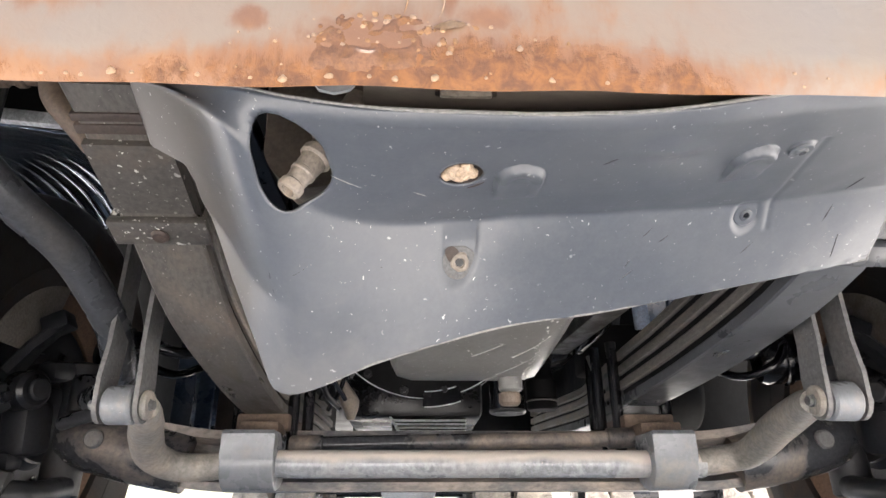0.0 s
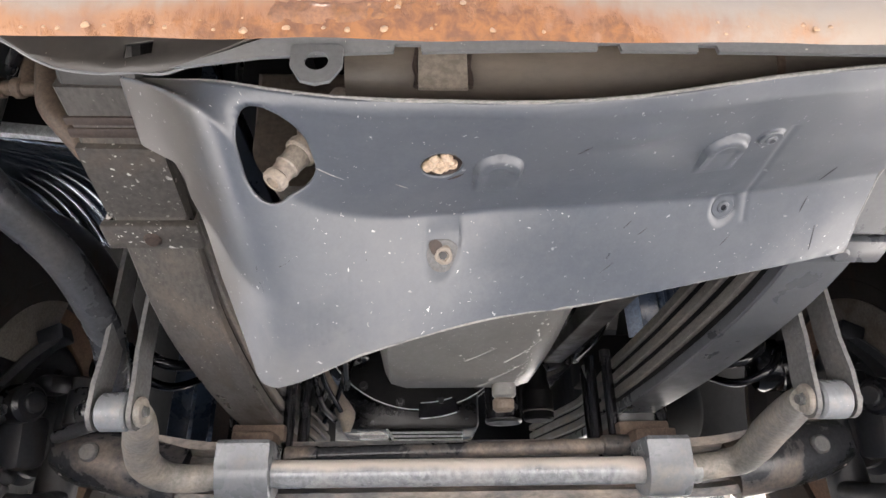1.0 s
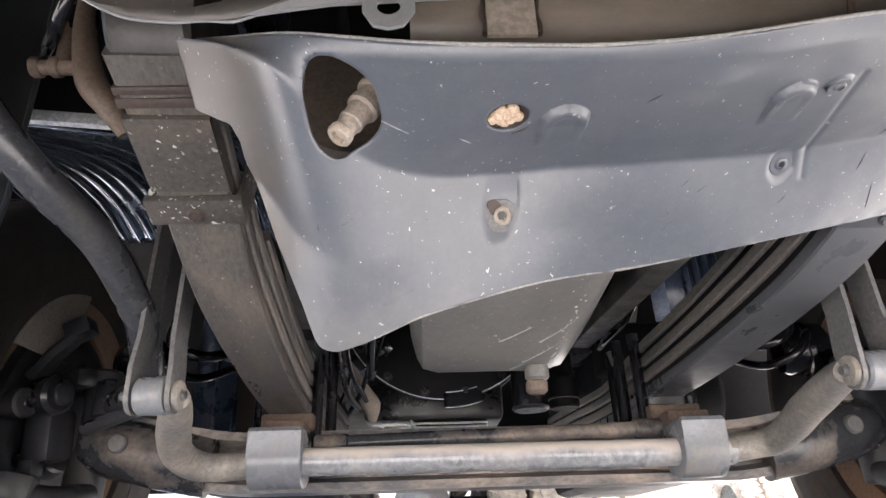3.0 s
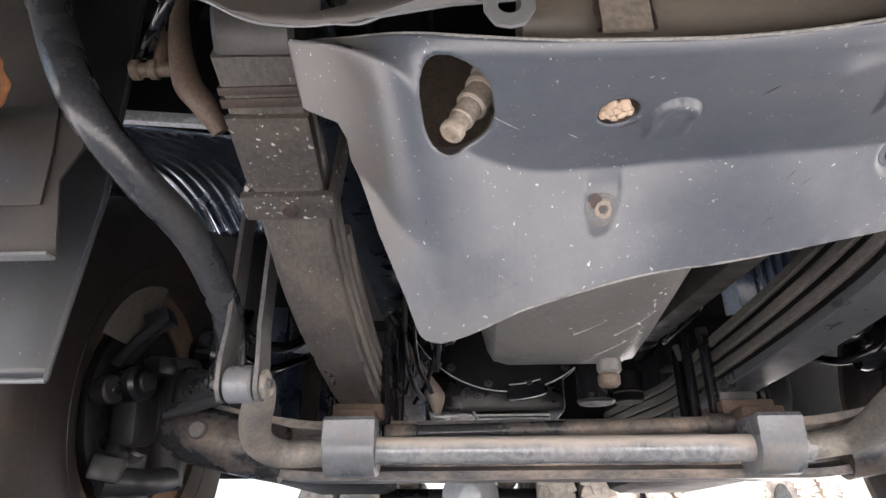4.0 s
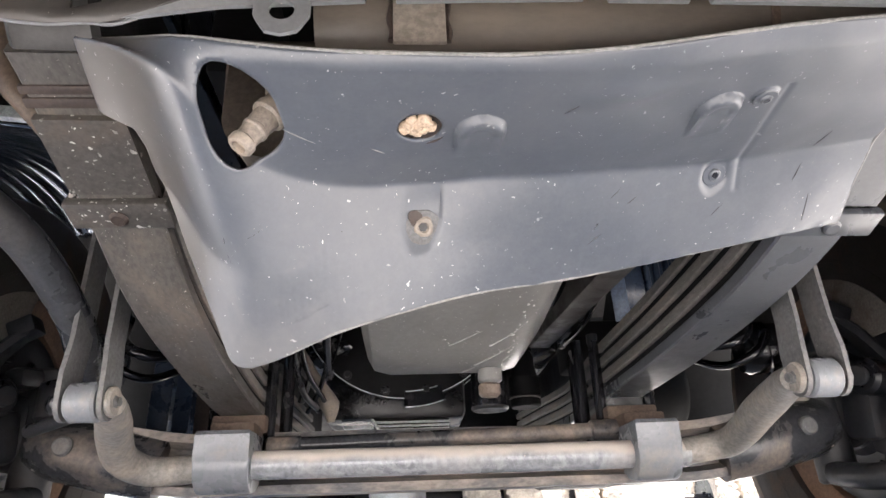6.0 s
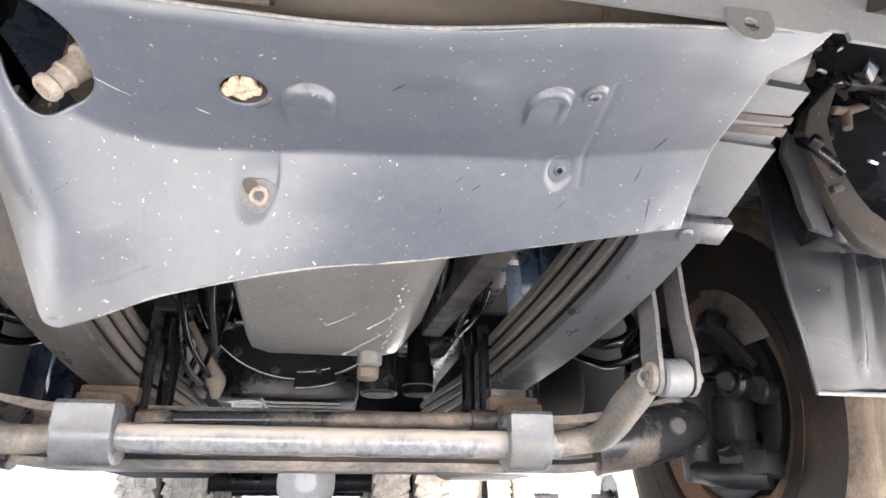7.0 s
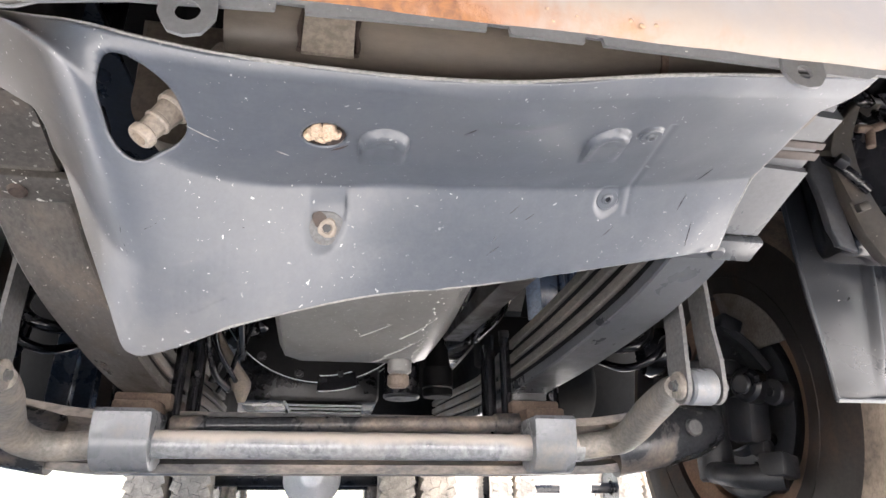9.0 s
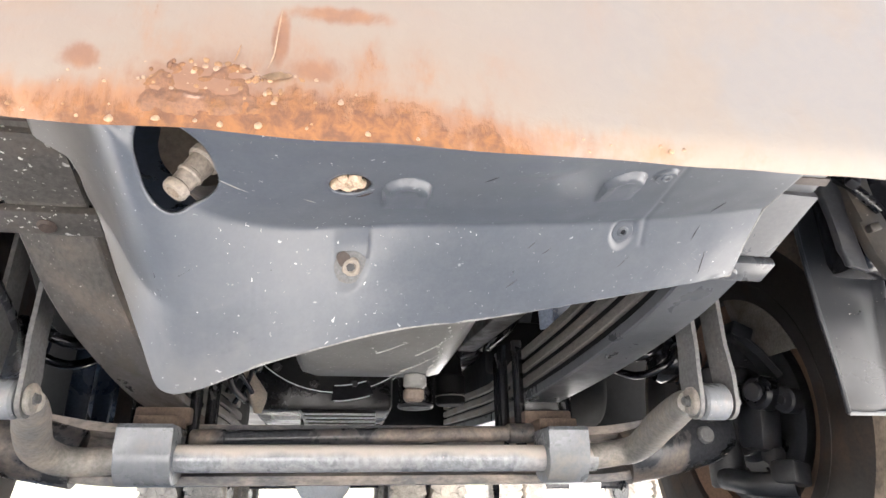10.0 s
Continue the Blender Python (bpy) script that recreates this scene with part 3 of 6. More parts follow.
# ---- valance behind the bumper ----
def valance():
    t = thing("valance_panel", (0, 0.44, 0.60), "grey sheet metal valance with notches and bolt tabs", "panel")
    bm = bmesh.new()
    low = [(-0.15, 0.640), (-0.194, 0.618), (-0.225, 0.603), (-0.253, 0.591), (-0.262, 0.587), (-0.235, 0.592), (-0.20, 0.598), (-0.105, 0.604), (-0.104, 0.611), (-0.085, 0.611), (-0.084, 0.604), (-0.03, 0.606), (0.045, 0.608), (0.046, 0.614), (0.062, 0.614), (0.063, 0.607), (0.12, 0.607), (0.121, 0.613), (0.135, 0.613), (0.136, 0.607), (0.27, 0.606), (0.36, 0.604), (0.37, 0.61), (0.385, 0.61), (0.386, 0.602), (0.46, 0.60), (0.62, 0.60)]
    pts = [(x, 0.44, z) for x, z in low] + [(0.62, 0.40, 0.70), (-0.15, 0.40, 0.74)]
    extrude_outline(bm, pts, (0, 0.004, 0.001))
    part("sheet", bm, M_LIP, t)
    # brown wing beyond the fold, with a square hole and a pale rim
    rim = [(-0.62, 0.70), (-0.50, 0.66), (-0.42, 0.628), (-0.384, 0.612), (-0.362, 0.598), (-0.340, 0.588), (-0.309, 0.584), (-0.286, 0.5855), (-0.268, 0.584), (-0.253, 0.590)]
    rim_z = lambda x: float(np.interp(x, [p[0] for p in rim], [p[1] for p in rim]))
    bm = bmesh.new()
    fold = [(-0.262, 0.587), (-0.225, 0.604), (-0.18, 0.627), (-0.14, 0.698)]
    cols = []
    for x in (-0.62, -0.50, -0.42, -0.384, -0.362, -0.340, -0.309, -0.296, -0.276, -0.262, -0.225, -0.18, -0.14):
        z0 = rim_z(x) if x < -0.262 else float(np.interp(x, [p[0] for p in fold], [p[1] for p in fold]))
        hole = (0.595, 0.607) if x <= -0.296 else (0.600, 0.611)
        zs = [z0, *(max(h, z0 + 0.001 * (n + 1)) for n, h in enumerate(hole)), max(0.705, z0 + 0.004)]
        cols.append([bm.verts.new((x, 0.444 - 0.14 * (z - 0.585), z)) for z in zs])
    for k, (a, b) in enumerate(zip(cols, cols[1:])):
        for r in range(3):
            if not (k == 7 and r == 1):
                bm.faces.new((a[r], b[r], b[r + 1], a[r + 1]))
    part("wing", bm, M_DUSK, t, "brown-grey dusty wing with a square hole").modifiers.new("thickness", "SOLIDIFY").thickness = 0.003
    bm = bmesh.new()
    tube(bm, [(x, 0.443, z) for x, z in rim], 0.0013, seg=8, steps=3)
    part("rim", bm, M_LIP, t, "pale worn rim")
    for x, w, d, top, hr in ((-0.159, 0.0185, 0.030, 0.607, 0.0085), (0.299, 0.0185, 0.024, 0.616, 0.0065)):
        bm = bmesh.new()
        z0 = top - 0.007
        ring = [(x - w, top), (x - w, z0 - d * 0.4), (x - w * 0.6, z0 - d * 0.85), (x, z0 - d * 0.95), (x + w * 0.6, z0 - d * 0.85), (x + w, z0 - d * 0.4), (x + w, top)]
        # the tab is a strip between its outline and its bolt hole
        outline = [(x, top), *ring, (x, top)]
        n = 25
        acc = np.cumsum([0] + [math.dist(p, q) for p, q in zip(outline, outline[1:])])
        res = [(np.interp(s, acc, [p[0] for p in outline]), np.interp(s, acc, [p[1] for p in outline])) for s in np.linspace(0, acc[-1], n)]
        hol = [(x + hr * math.cos(k), top - 0.015 + hr * math.sin(k)) for k in np.linspace(math.pi / 2, 2.5 * math.pi, n)]
        for y in (0.4365, 0.4395):
            a = [bm.verts.new((p[0], y, p[1])) for p in res[:-1]]
            b = [bm.verts.new((p[0], y, p[1])) for p in hol[:-1]]
            for i in range(n - 1):
                bm.faces.new((a[i], a[(i + 1) % (n - 1)], b[(i + 1) % (n - 1)], b[i]))
        vs = bm.verts[:]
        k = n - 1
        for off in (0, k):
            for i in range(k):
                bm.faces.new((vs[off + i], vs[off + (i + 1) % k], vs[2 * k + off + (i + 1) % k], vs[2 * k + off + i]))
        part("tab", bm, M_LIP, t)
    return t


valance()

# cross tube with its strap
t = thing("cross_tube", (0, 0.505, 0.64), "dusty tan cross tube with a welded strap", "tube")
bm = bmesh.new()
rod(bm, (-0.145, 0.505, 0.638), (0.355, 0.505, 0.638), 0.036, seg=28)
part("pipe", bm, M_TUBE, t)
bm = bmesh.new()
box(bm, (-0.068, 0.4675, 0.63), (0.038, 0.004, 0.075), bevel=0.001)
part("strap", bm, M_STRAP, t, "pale dusty steel strap")
for x in (-0.0885, -0.0475):
    bm = bmesh.new()
    tube(bm, [(x + 0.0012 * math.sin(k * 2.1), 0.4690 + 0.0006 * (k % 2), 0.596 + 0.010 * k) for k in range(8)], 0.0024, seg=8, steps=3)
    part("weld_bead", bm, M_WRAP, t, "rust-stained weld bead")
bm = bmesh.new()
rod(bm, (0.20, 0.505, 0.638), (0.206, 0.505, 0.638), 0.038, seg=28)
part("seam", bm, M_RUST, t)


# ---- under cover ----
COLS = [  # x, then y and z of the front edge, the fold, a point below it, and the rear edge
    (-0.345, 0.541, 0.654, 0.531, 0.655, 0.631, 0.597, 0.722, 0.532),
    (-0.290, 0.508, 0.625, 0.499, 0.614, 0.624, 0.566, 0.713, 0.473),
    (-0.240, 0.475, 0.597, 0.482, 0.572, 0.622, 0.495, 0.691, 0.419),
    (-0.200, 0.458, 0.577, 0.533, 0.544, 0.603, 0.473, 0.662, 0.415),
    (-0.140, 0.449, 0.562, 0.583, 0.546, 0.622, 0.485, 0.654, 0.438),
    (-0.064, 0.450, 0.560, 0.603, 0.560, 0.636, 0.508, 0.663, 0.464),
    (0.000, 0.450, 0.560, 0.603, 0.566, 0.644, 0.521, 0.676, 0.483),
    (0.070, 0.444, 0.561, 0.601, 0.568, 0.646, 0.528, 0.683, 0.495),
    (0.200, 0.443, 0.583, 0.616, 0.585, 0.656, 0.550, 0.690, 0.523),
    (0.370, 0.446, 0.605, 0.602, 0.604, 0.655, 0.581, 0.698, 0.561),
]


def cover_column(x):
    c = np.array(COLS)
    xs = c[:, 0]
    i = int(np.clip(np.searchsorted(xs, x) - 1, 0, len(xs) - 2))
    t = (x - xs[i]) / (xs[i + 1] - xs[i])
    m = np.zeros_like(c[:, 1:])
    m[1:-1] = (c[2:, 1:] - c[:-2, 1:]) / (xs[2:] - xs[:-2])[:, None]
    m[0], m[-1] = (c[1, 1:] - c[0, 1:]) / (xs[1] - xs[0]), (c[-1, 1:] - c[-2, 1:]) / (xs[-1] - xs[-2])
    h = xs[i + 1] - xs[i]
    return (2 * t ** 3 - 3 * t * t + 1) * c[i, 1:] + (t ** 3 - 2 * t * t + t) * h * m[i] + (3 * t * t - 2 * t ** 3) * c[i + 1, 1:] + (t ** 3 - t * t) * h * m[i + 1]


def cover_point(x, v):
    """The cover's surface: x across, v from its front edge (0) to its rear edge (1)."""
    soft = 0.016 * min(1.0, max(0.0, (-0.16 - x) / 0.06))
    y0, z0, y1, z1, y2, z2, y3, z3 = sum(cover_column(x + soft * d) * w for d, w in ((-1, 1), (-0.5, 2), (0, 2), (0.5, 2), (1, 1))) / 8
    P = [Vector((y0, z0)), Vector((y1, z1)), Vector((y2, z2)), Vector((y3, z3))]
    acc = np.cumsum([0] + [(b - a).length for a, b in zip(P, P[1:])])
    acc /= acc[-1]
    line = lambda w: Vector((np.interp(w, acc, [p.x for p in P]), np.interp(w, acc, [p.y for p in P])))
    q = Vector((0, 0))
    for d, w in ((-0.018, 1), (-0.009, 2), (0, 2), (0.009, 2), (0.018, 1)):
        q += line(min(max(v + d * min(1, v * 10, (1 - v) * 10), 0), 1)) * w
    q /= 8
    # the front edge is rolled up, more so towards the right-hand spring
    wide = 0.035 + 0.035 * min(1.0, max(0.0, (x - 0.0) / 0.15))
    roll = 0.006 * max(0, 1 - v / wide) ** 2
    return Vector((x, q.x - roll * 0.3, q.y + roll))


def cover_left(v):
    return float(np.interp(v, [0, 0.022, 0.06, 0.322, 0.334, 0.343, 0.354, 0.393, 0.453, 0.483, 0.708, 0.86, 0.965, 0.985, 1.0], [-0.331, -0.347, -0.3515, -0.347, -0.3120, -0.3084, -0.3075, -0.3025, -0.3022, -0.3013, -0.2776, -0.2522, -0.240, -0.235, -0.222]))


def cover_right(v):
    return float(np.interp(v, [0, 0.15, 0.35, 0.6, 0.8, 1.0], [0.3745, 0.3465, 0.3558, 0.3660, 0.3705, 0.3792]))


def cover_find(y, x):
    vs = np.linspace(0, 1, 200)
    return float(vs[np.argmin([abs(cover_point(x, v).y - y) for v in vs])])


def under_cover():
    t = thing("under_cover", (0, 0.56, 0.56), "dark grey plastic engine under cover, chipped and dusty", "cover")
    nu, nv = 380, 170
    # holes: a slot for the drain fitting and a round one packed with foam
    slot = [(-0.199, 0.4955), (-0.197, 0.5115), 0.0285]
    round_hole = ((-0.068, 0.521), 0.0170)

    def inside(p):
        a, b, r = slot
        ab = (b[0] - a[0], b[1] - a[1])
        s = max(0, min(1, ((p.x - a[0]) * ab[0] + (p.y - a[1]) * ab[1]) / (ab[0] ** 2 + ab[1] ** 2)))
        c = (a[0] + ab[0] * s, a[1] + ab[1] * s)
        d1 = math.hypot(p.x - c[0], p.y - c[1]) - r
        d2 = math.hypot(p.x - round_hole[0][0], p.y - round_hole[0][1]) - round_hole[1]
        return (d1, c, r) if d1 < d2 else (d2, round_hole[0], round_hole[1])

    def relief(p):
        """Pressed shapes: two horseshoes and three bolt seats."""
        h = 0.0
        for cx, cy, w, skew in ((-0.0205, 0.5285, 0.0205, 0.0), (0.171, 0.524, 0.0195, -0.12)):
            dy = (p.y - cy) / 0.021
            dx = (p.x - cx - skew * max(0.0, p.y - cy) * -1.0) / w
            if abs(dx) < 1.4 and -1.5 < dy < 2.4:
                d = math.sqrt(dx * dx + dy * dy) if dy < 0 else abs(dx)
                fade = 1.0 if dy < 0.0 else max(0.0, 1 - dy / 1.8)
                step = max(0.0, min(1.0, (1.0 - d) / 0.20))
                h += fade * (-0.0066 * step * step * (3 - 2 * step) + 0.0016 * max(0.0, min(1.0, (0.62 - d) / 0.2)))
        for cx, cy, r, k, up in ((0.215, 0.6275, 0.0150, 0.0032, 0.004), (0.206, 0.513, 0.011, -0.0025, 0.0)):
            # the bolt's pocket runs up the face a little way
            dy = p.y - cy
            dy = dy if dy > 0 else min(0.0, dy + up)
            d = math.hypot(p.x - cx, dy) / (r * (1 + 0.07 * noise.noise((p.x * 120, p.y * 120, 3))))
            step = max(0.0, min(1.0, (1 - d) / 0.28))
            h += k * step * step * (3 - 2 * step) * (1.0 if p.y > cy or up == 0 else max(0.0, 1 - (cy - p.y) / (r + up)))
        # pocket that carries the face on to the bolt, rounded below it
        if 0.598 < p.y < 0.645 and abs(p.x + 0.065) < 0.026:
            d = (abs(p.x + 0.065) if p.y < 0.6195 else math.hypot(p.x + 0.065, p.y - 0.6195)) / (0.0200 * (1 + 0.05 * noise.noise((p.x * 120, p.y * 120, 3))))
            step = max(0.0, min(1.0, (1 - d) / 0.22))
            ease = max(0.0, min(1.0, (p.y - 0.599) / 0.022))
            h += 0.0075 * step * step * (3 - 2 * step) * ease * ease * (3 - 2 * ease)
        d = abs(p.x - 0.222 - (p.y - 0.506) * 0.13)
        if 0.50 < p.y < 0.64:
            h += 0.0011 * max(0, 1 - d / 0.0045)
        xr = -0.262 + 0.05 * max(0.0, p.y - 0.5)
        h += -0.0007 * math.exp(-((p.x - xr) / 0.008) ** 2)
        # bulge added to the shape to catch a highlight near the front edge
        h += -0.0042 * math.exp(-((p.x - 0.086) / 0.030) ** 2 - ((p.y - 0.484) / 0.014) ** 2)
        # faint moulded panel with rows of tiny marks
        if -0.184 < p.x < -0.145 and 0.606 < p.y < 0.637:
            h -= 0.0004 + 0.0006 * max(0.0, math.sin(p.x * 1050)) * max(0.0, math.sin(p.y * 950))
        # soft diagonal crease from the bolt to the rear edge
        along = (p.x + 0.055) * 0.943 + (p.y - 0.632) * 0.333
        across = -(p.x + 0.055) * 0.333 + (p.y - 0.632) * 0.943
        if 0.0 < along < 0.30:
            h += 0.0007 * math.exp(-(across / 0.014) ** 2) * min(1.0, along / 0.04) * (1 - along / 0.30)
        h += 0.0012 * noise.noise((p.x * 14, p.y * 14, 2)) + 0.0005 * noise.noise((p.x * 34, p.y * 34, 5))
        return h

    bm = bmesh.new()
    grid = []
    for j in range(nv + 1):
        v = j / nv
        xl, xr = cover_left(v), cover_right(v)
        row = []
        for i in range(nu + 1):
            x = -0.351 + (xr + 0.351) * i / nu
            x += (xl + 0.351) * max(0.0, 1 - (x + 0.351) / 0.14)
            p = cover_point(x, v)
            p.z += relief(p)
            if v > 0.97:
                p.z += 0.0012 * noise.noise((x * 60, 1, 1))
            row.append(bm.verts.new(p))
        grid.append(row)
    cell = 0.0022
    state = {}
    for row in grid:
        for vtx in row:
            d, c, r = inside(vtx.co)
            state[vtx] = d
            if -cell < d < cell * 0.9:
                q = Vector((vtx.co.x - c[0], vtx.co.y - c[1]))
                if q.length > 1e-6:
                    q = q.normalized() * r
                    z = vtx.co.z
                    vtx.co.x, vtx.co.y, vtx.co.z = c[0] + q.x, c[1] + q.y, z
                state[vtx] = 0.0
    for j in range(nv):
        for i in range(nu):
            q = (grid[j][i], grid[j][i + 1], grid[j + 1][i + 1], grid[j + 1][i])
            if min(state[v] for v in q) < -1e-9 or all(state[v] == 0.0 for v in q):
                continue
            bm.faces.new(q)
    bmesh.ops.delete(bm, geom=[v for v in bm.verts if not v.link_faces], context="VERTS")
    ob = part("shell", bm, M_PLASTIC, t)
    sol = ob.modifiers.new("thickness", "SOLIDIFY")
    sol.thickness, sol.offset = 0.0028, 0
    me = ob.data
    if sum(p.normal.z for p in me.polygons) > 0:
        me.flip_normals()
    # worn edge bead along the rear and side edges
    for name, pts in (("rear_edge", [cover_point(x, 1.0) for x in np.linspace(-0.219, 0.378, 40)]), ("side_edge", [cover_point(cover_right(v), v) for v in np.linspace(0.02, 1.0, 24)]), ("front_edge", [cover_point(x, 0.0) for x in np.linspace(-0.328, 0.374, 40)])):
        bm = bmesh.new()
        tube(bm, pts, 0.0016, seg=8, steps=2)
        part(name, bm, M_EDGE, t, "chalky worn plastic edge")
    # dark scuffs scored into the plastic
    for x0, y0, x1, y1 in ((0.139, 0.629, 0.120, 0.637), (0.126, 0.617, 0.108, 0.627), (0.108, 0.650, 0.090, 0.660), (0.102, 0.641, 0.097, 0.648), (0.050, 0.496, 0.041, 0.508), (0.233, 0.647, 0.218, 0.659), (0.307, 0.578, 0.304, 0.602), (0.301, 0.619, 0.298, 0.638), (0.322, 0.652, 0.330, 0.690), (-0.2278, 0.588, -0.228, 0.604), (-0.228, 0.603, -0.222, 0.614), (-0.209, 0.582, -0.188, 0.574), (-0.155, 0.600, -0.121, 0.610), (-0.170, 0.514, -0.148, 0.529), (-0.106, 0.542, -0.096, 0.550)):
        a, b = cover_point(x0, cover_find(y0, x0)), cover_point(x1, cover_find(y1, x1))
        bm = bmesh.new()
        line = [a.lerp(b, k / 5) for k in range(6)]
        line = [Vector((p.x, p.y, cover_point(p.x, cover_find(p.y, p.x)).z + relief(p) - 0.0014)) for p in line]
        tube(bm, line, [0.0002, 0.0005, 0.0007, 0.0006, 0.0004, 0.0002], seg=6, steps=1)
        part("scuff", bm, M_DARK if x0 > -0.09 or x0 < -0.152 and y0 > 0.55 else M_EDGE, t)
    # bolts
    for x, y, r, rise in ((-0.065, 0.6285, 0.0165, 0.0013), (0.215, 0.6275, 0.0120, 0.0012), (0.206, 0.513, 0.0100, 0.0010)):
        p = cover_point(x, cover_find(y, x))
        e = cover_point(x + 0.012, cover_find(y, x + 0.012)) - cover_point(x - 0.012, cover_find(y, x - 0.012))
        f = cover_point(x, cover_find(y + 0.012, x)) - cover_point(x, cover_find(y - 0.012, x))
        n = e.cross(f).normalized()
        if n.z > 0:
            n = -n
        p = p + Vector((0, 0, relief(p))) + n * rise
        bm = bmesh.new()
        rod(bm, p - n * 0.003, p + n * 0.0012, r, seg=24, bevel=0.0008)
        if x < 0:
            for v in bm.verts:
                v.co += (v.co - p) * 0.10 * noise.noise(v.co * 130)
        part("washer", bm, M_GRIT if x < 0 else M_PLASTIC, t, "dusty round washer")
        if x < 0:
            # raised dark disc that stands for the shadow in the gap by the washer
            bm = bmesh.new()
            q = p - f.normalized() * 0.0105 - e.normalized() * 0.0075
            rod(bm, q - n * 0.004, q + n * 0.0017, 0.0070, seg=24)
            for v in bm.verts:
                v.co += (v.co - q) * 0.3 * noise.noise(v.co * 150)
            part("bolt_shadow", bm, M_WRAP, t, "dark disc standing for the shadowed gap beside the washer")
        bm = bmesh.new()
        rod(bm, p, p + n * 0.0014, r * 0.56, seg=20, bevel=0.0005)
        lathe(bm, p + n * 0.0014, n, [(0, r * 0.53), (0.0014, r * 0.46), (0.0018, r * 0.30), (0.0003, r * 0.27), (0.0003, 0.0006)], seg=18)
        if x < 0:
            for v in bm.verts:
                v.co += (v.co - p) * 0.25 * noise.noise(v.co * 160)
        part("bolt", bm, M_STRAP if x < 0 else M_PLASTIC, t, "dusty round-headed bolt")
        bm = bmesh.new()
        rod(bm, p + n * 0.001, p + n * 0.0021, r * 0.26, seg=6)
        part("socket", bm, M_DARK, t, "dark grimy hexagon socket")
    return t


under_cover()

# fitting seen through the slot
t = thing("drain_fitting", (-0.19, 0.54, 0.60), "dirty brass hose fitting poking through the cover slot", "fitting")
top, a = Vector((-0.152, 0.545, 0.640)), Vector((-0.202, 0.527, 0.549))
d = (a - top).normalized()
at = lambda f: top.lerp(a, f)
bm = bmesh.new()
tube(bm, [at(0), at(0.35), at(0.7), at(1)], [0.0165, 0.0135, 0.0112, 0.0082], seg=24)
part("body", bm, M_PLUG, t)
for f, r, h in ((0.30, 0.0195, 0.006), (0.47, 0.0165, 0.005), (0.66, 0.0140, 0.005), (0.85, 0.0108, 0.003)):
    bm = bmesh.new()
    rod(bm, at(f) - d * h, at(f) + d * h, r, seg=28, bevel=0.0018)
    part("collar", bm, M_PLUG, t)
bm = bmesh.new()
lathe(bm, a - d * 0.004, d, [(0, 0.0085), (0.002, 0.0105), (0.007, 0.0105), (0.009, 0.0090), (0.009, 0.0058), (0.001, 0.0050), (0.001, 0.0015)], seg=24)
part("mouth", bm, M_PLUG, t)
bm = bmesh.new()
ring = [(-0.212 + 0.050 * math.cos(k), 0.662 + 0.050 * math.sin(k)) for k in np.linspace(math.pi * 1.02, math.pi * 1.98, 24)]
extrude_outline(bm, [(x, 0.645, z) for x, z in ring] + [(-0.150, 0.645, 0.76), (-0.268, 0.645, 0.76)], (0, 0.10, 0.02), 0.006)
part("tank", bm, M_SHIELD_DARK, t, "dusty brown round-bottomed tank")
# pale foam packing in the round hole: a crumbled clump
bm = bmesh.new()
rng = random.Random(8)
for k in range(11):
    a = k * 2.4
    c = Vector((-0.0695 + 0.0105 * math.sqrt(k / 11) * math.cos(a) * 1.15, 0.5205 + 0.0105 * math.sqrt(k / 11) * math.sin(a), 0.5615 - rng.uniform(0, 0.002)))
    q = bmesh.ops.create_icosphere(bm, subdivisions=3, radius=rng.uniform(0.0040, 0.0056))["verts"]
    for v in q:
        v.co *= 1 + 0.35 * noise.noise(v.co * 260 + Vector((k, 0, 0)))
    bmesh.ops.translate(bm, vec=c, verts=q)
solo("foam_packing", bm, M_FOAM, "crumbly sand-coloured foam packed into the cover hole", "foam")
bm = bmesh.new()
rod(bm, (-0.067, 0.522, 0.566), (-0.066, 0.524, 0.572), 0.0225, seg=28)
solo("foam_backing", bm, M_WRAP, "grimy brown pad behind the cover hole", "pad")


# ---- front springs ----
SPRING_LOW = {
    -1: ((0.56, 0.712), (0.65, 0.682), (0.77, 0.646), (0.89, 0.588), (1.0, 0.558), (1.16, 0.534), (1.32, 0.515), (1.48, 0.506), (1.72, 0.508), (1.92, 0.514), (2.36, 0.505)),
    1: ((0.56, 0.704), (0.65, 0.672), (0.74, 0.636), (0.82, 0.604), (0.90, 0.583), (1.0, 0.567), (1.16, 0.550), (1.32, 0.538), (1.48, 0.531), (1.72, 0.522), (1.92, 0.528), (2.26, 0.548), (2.98, 0.595)),
}


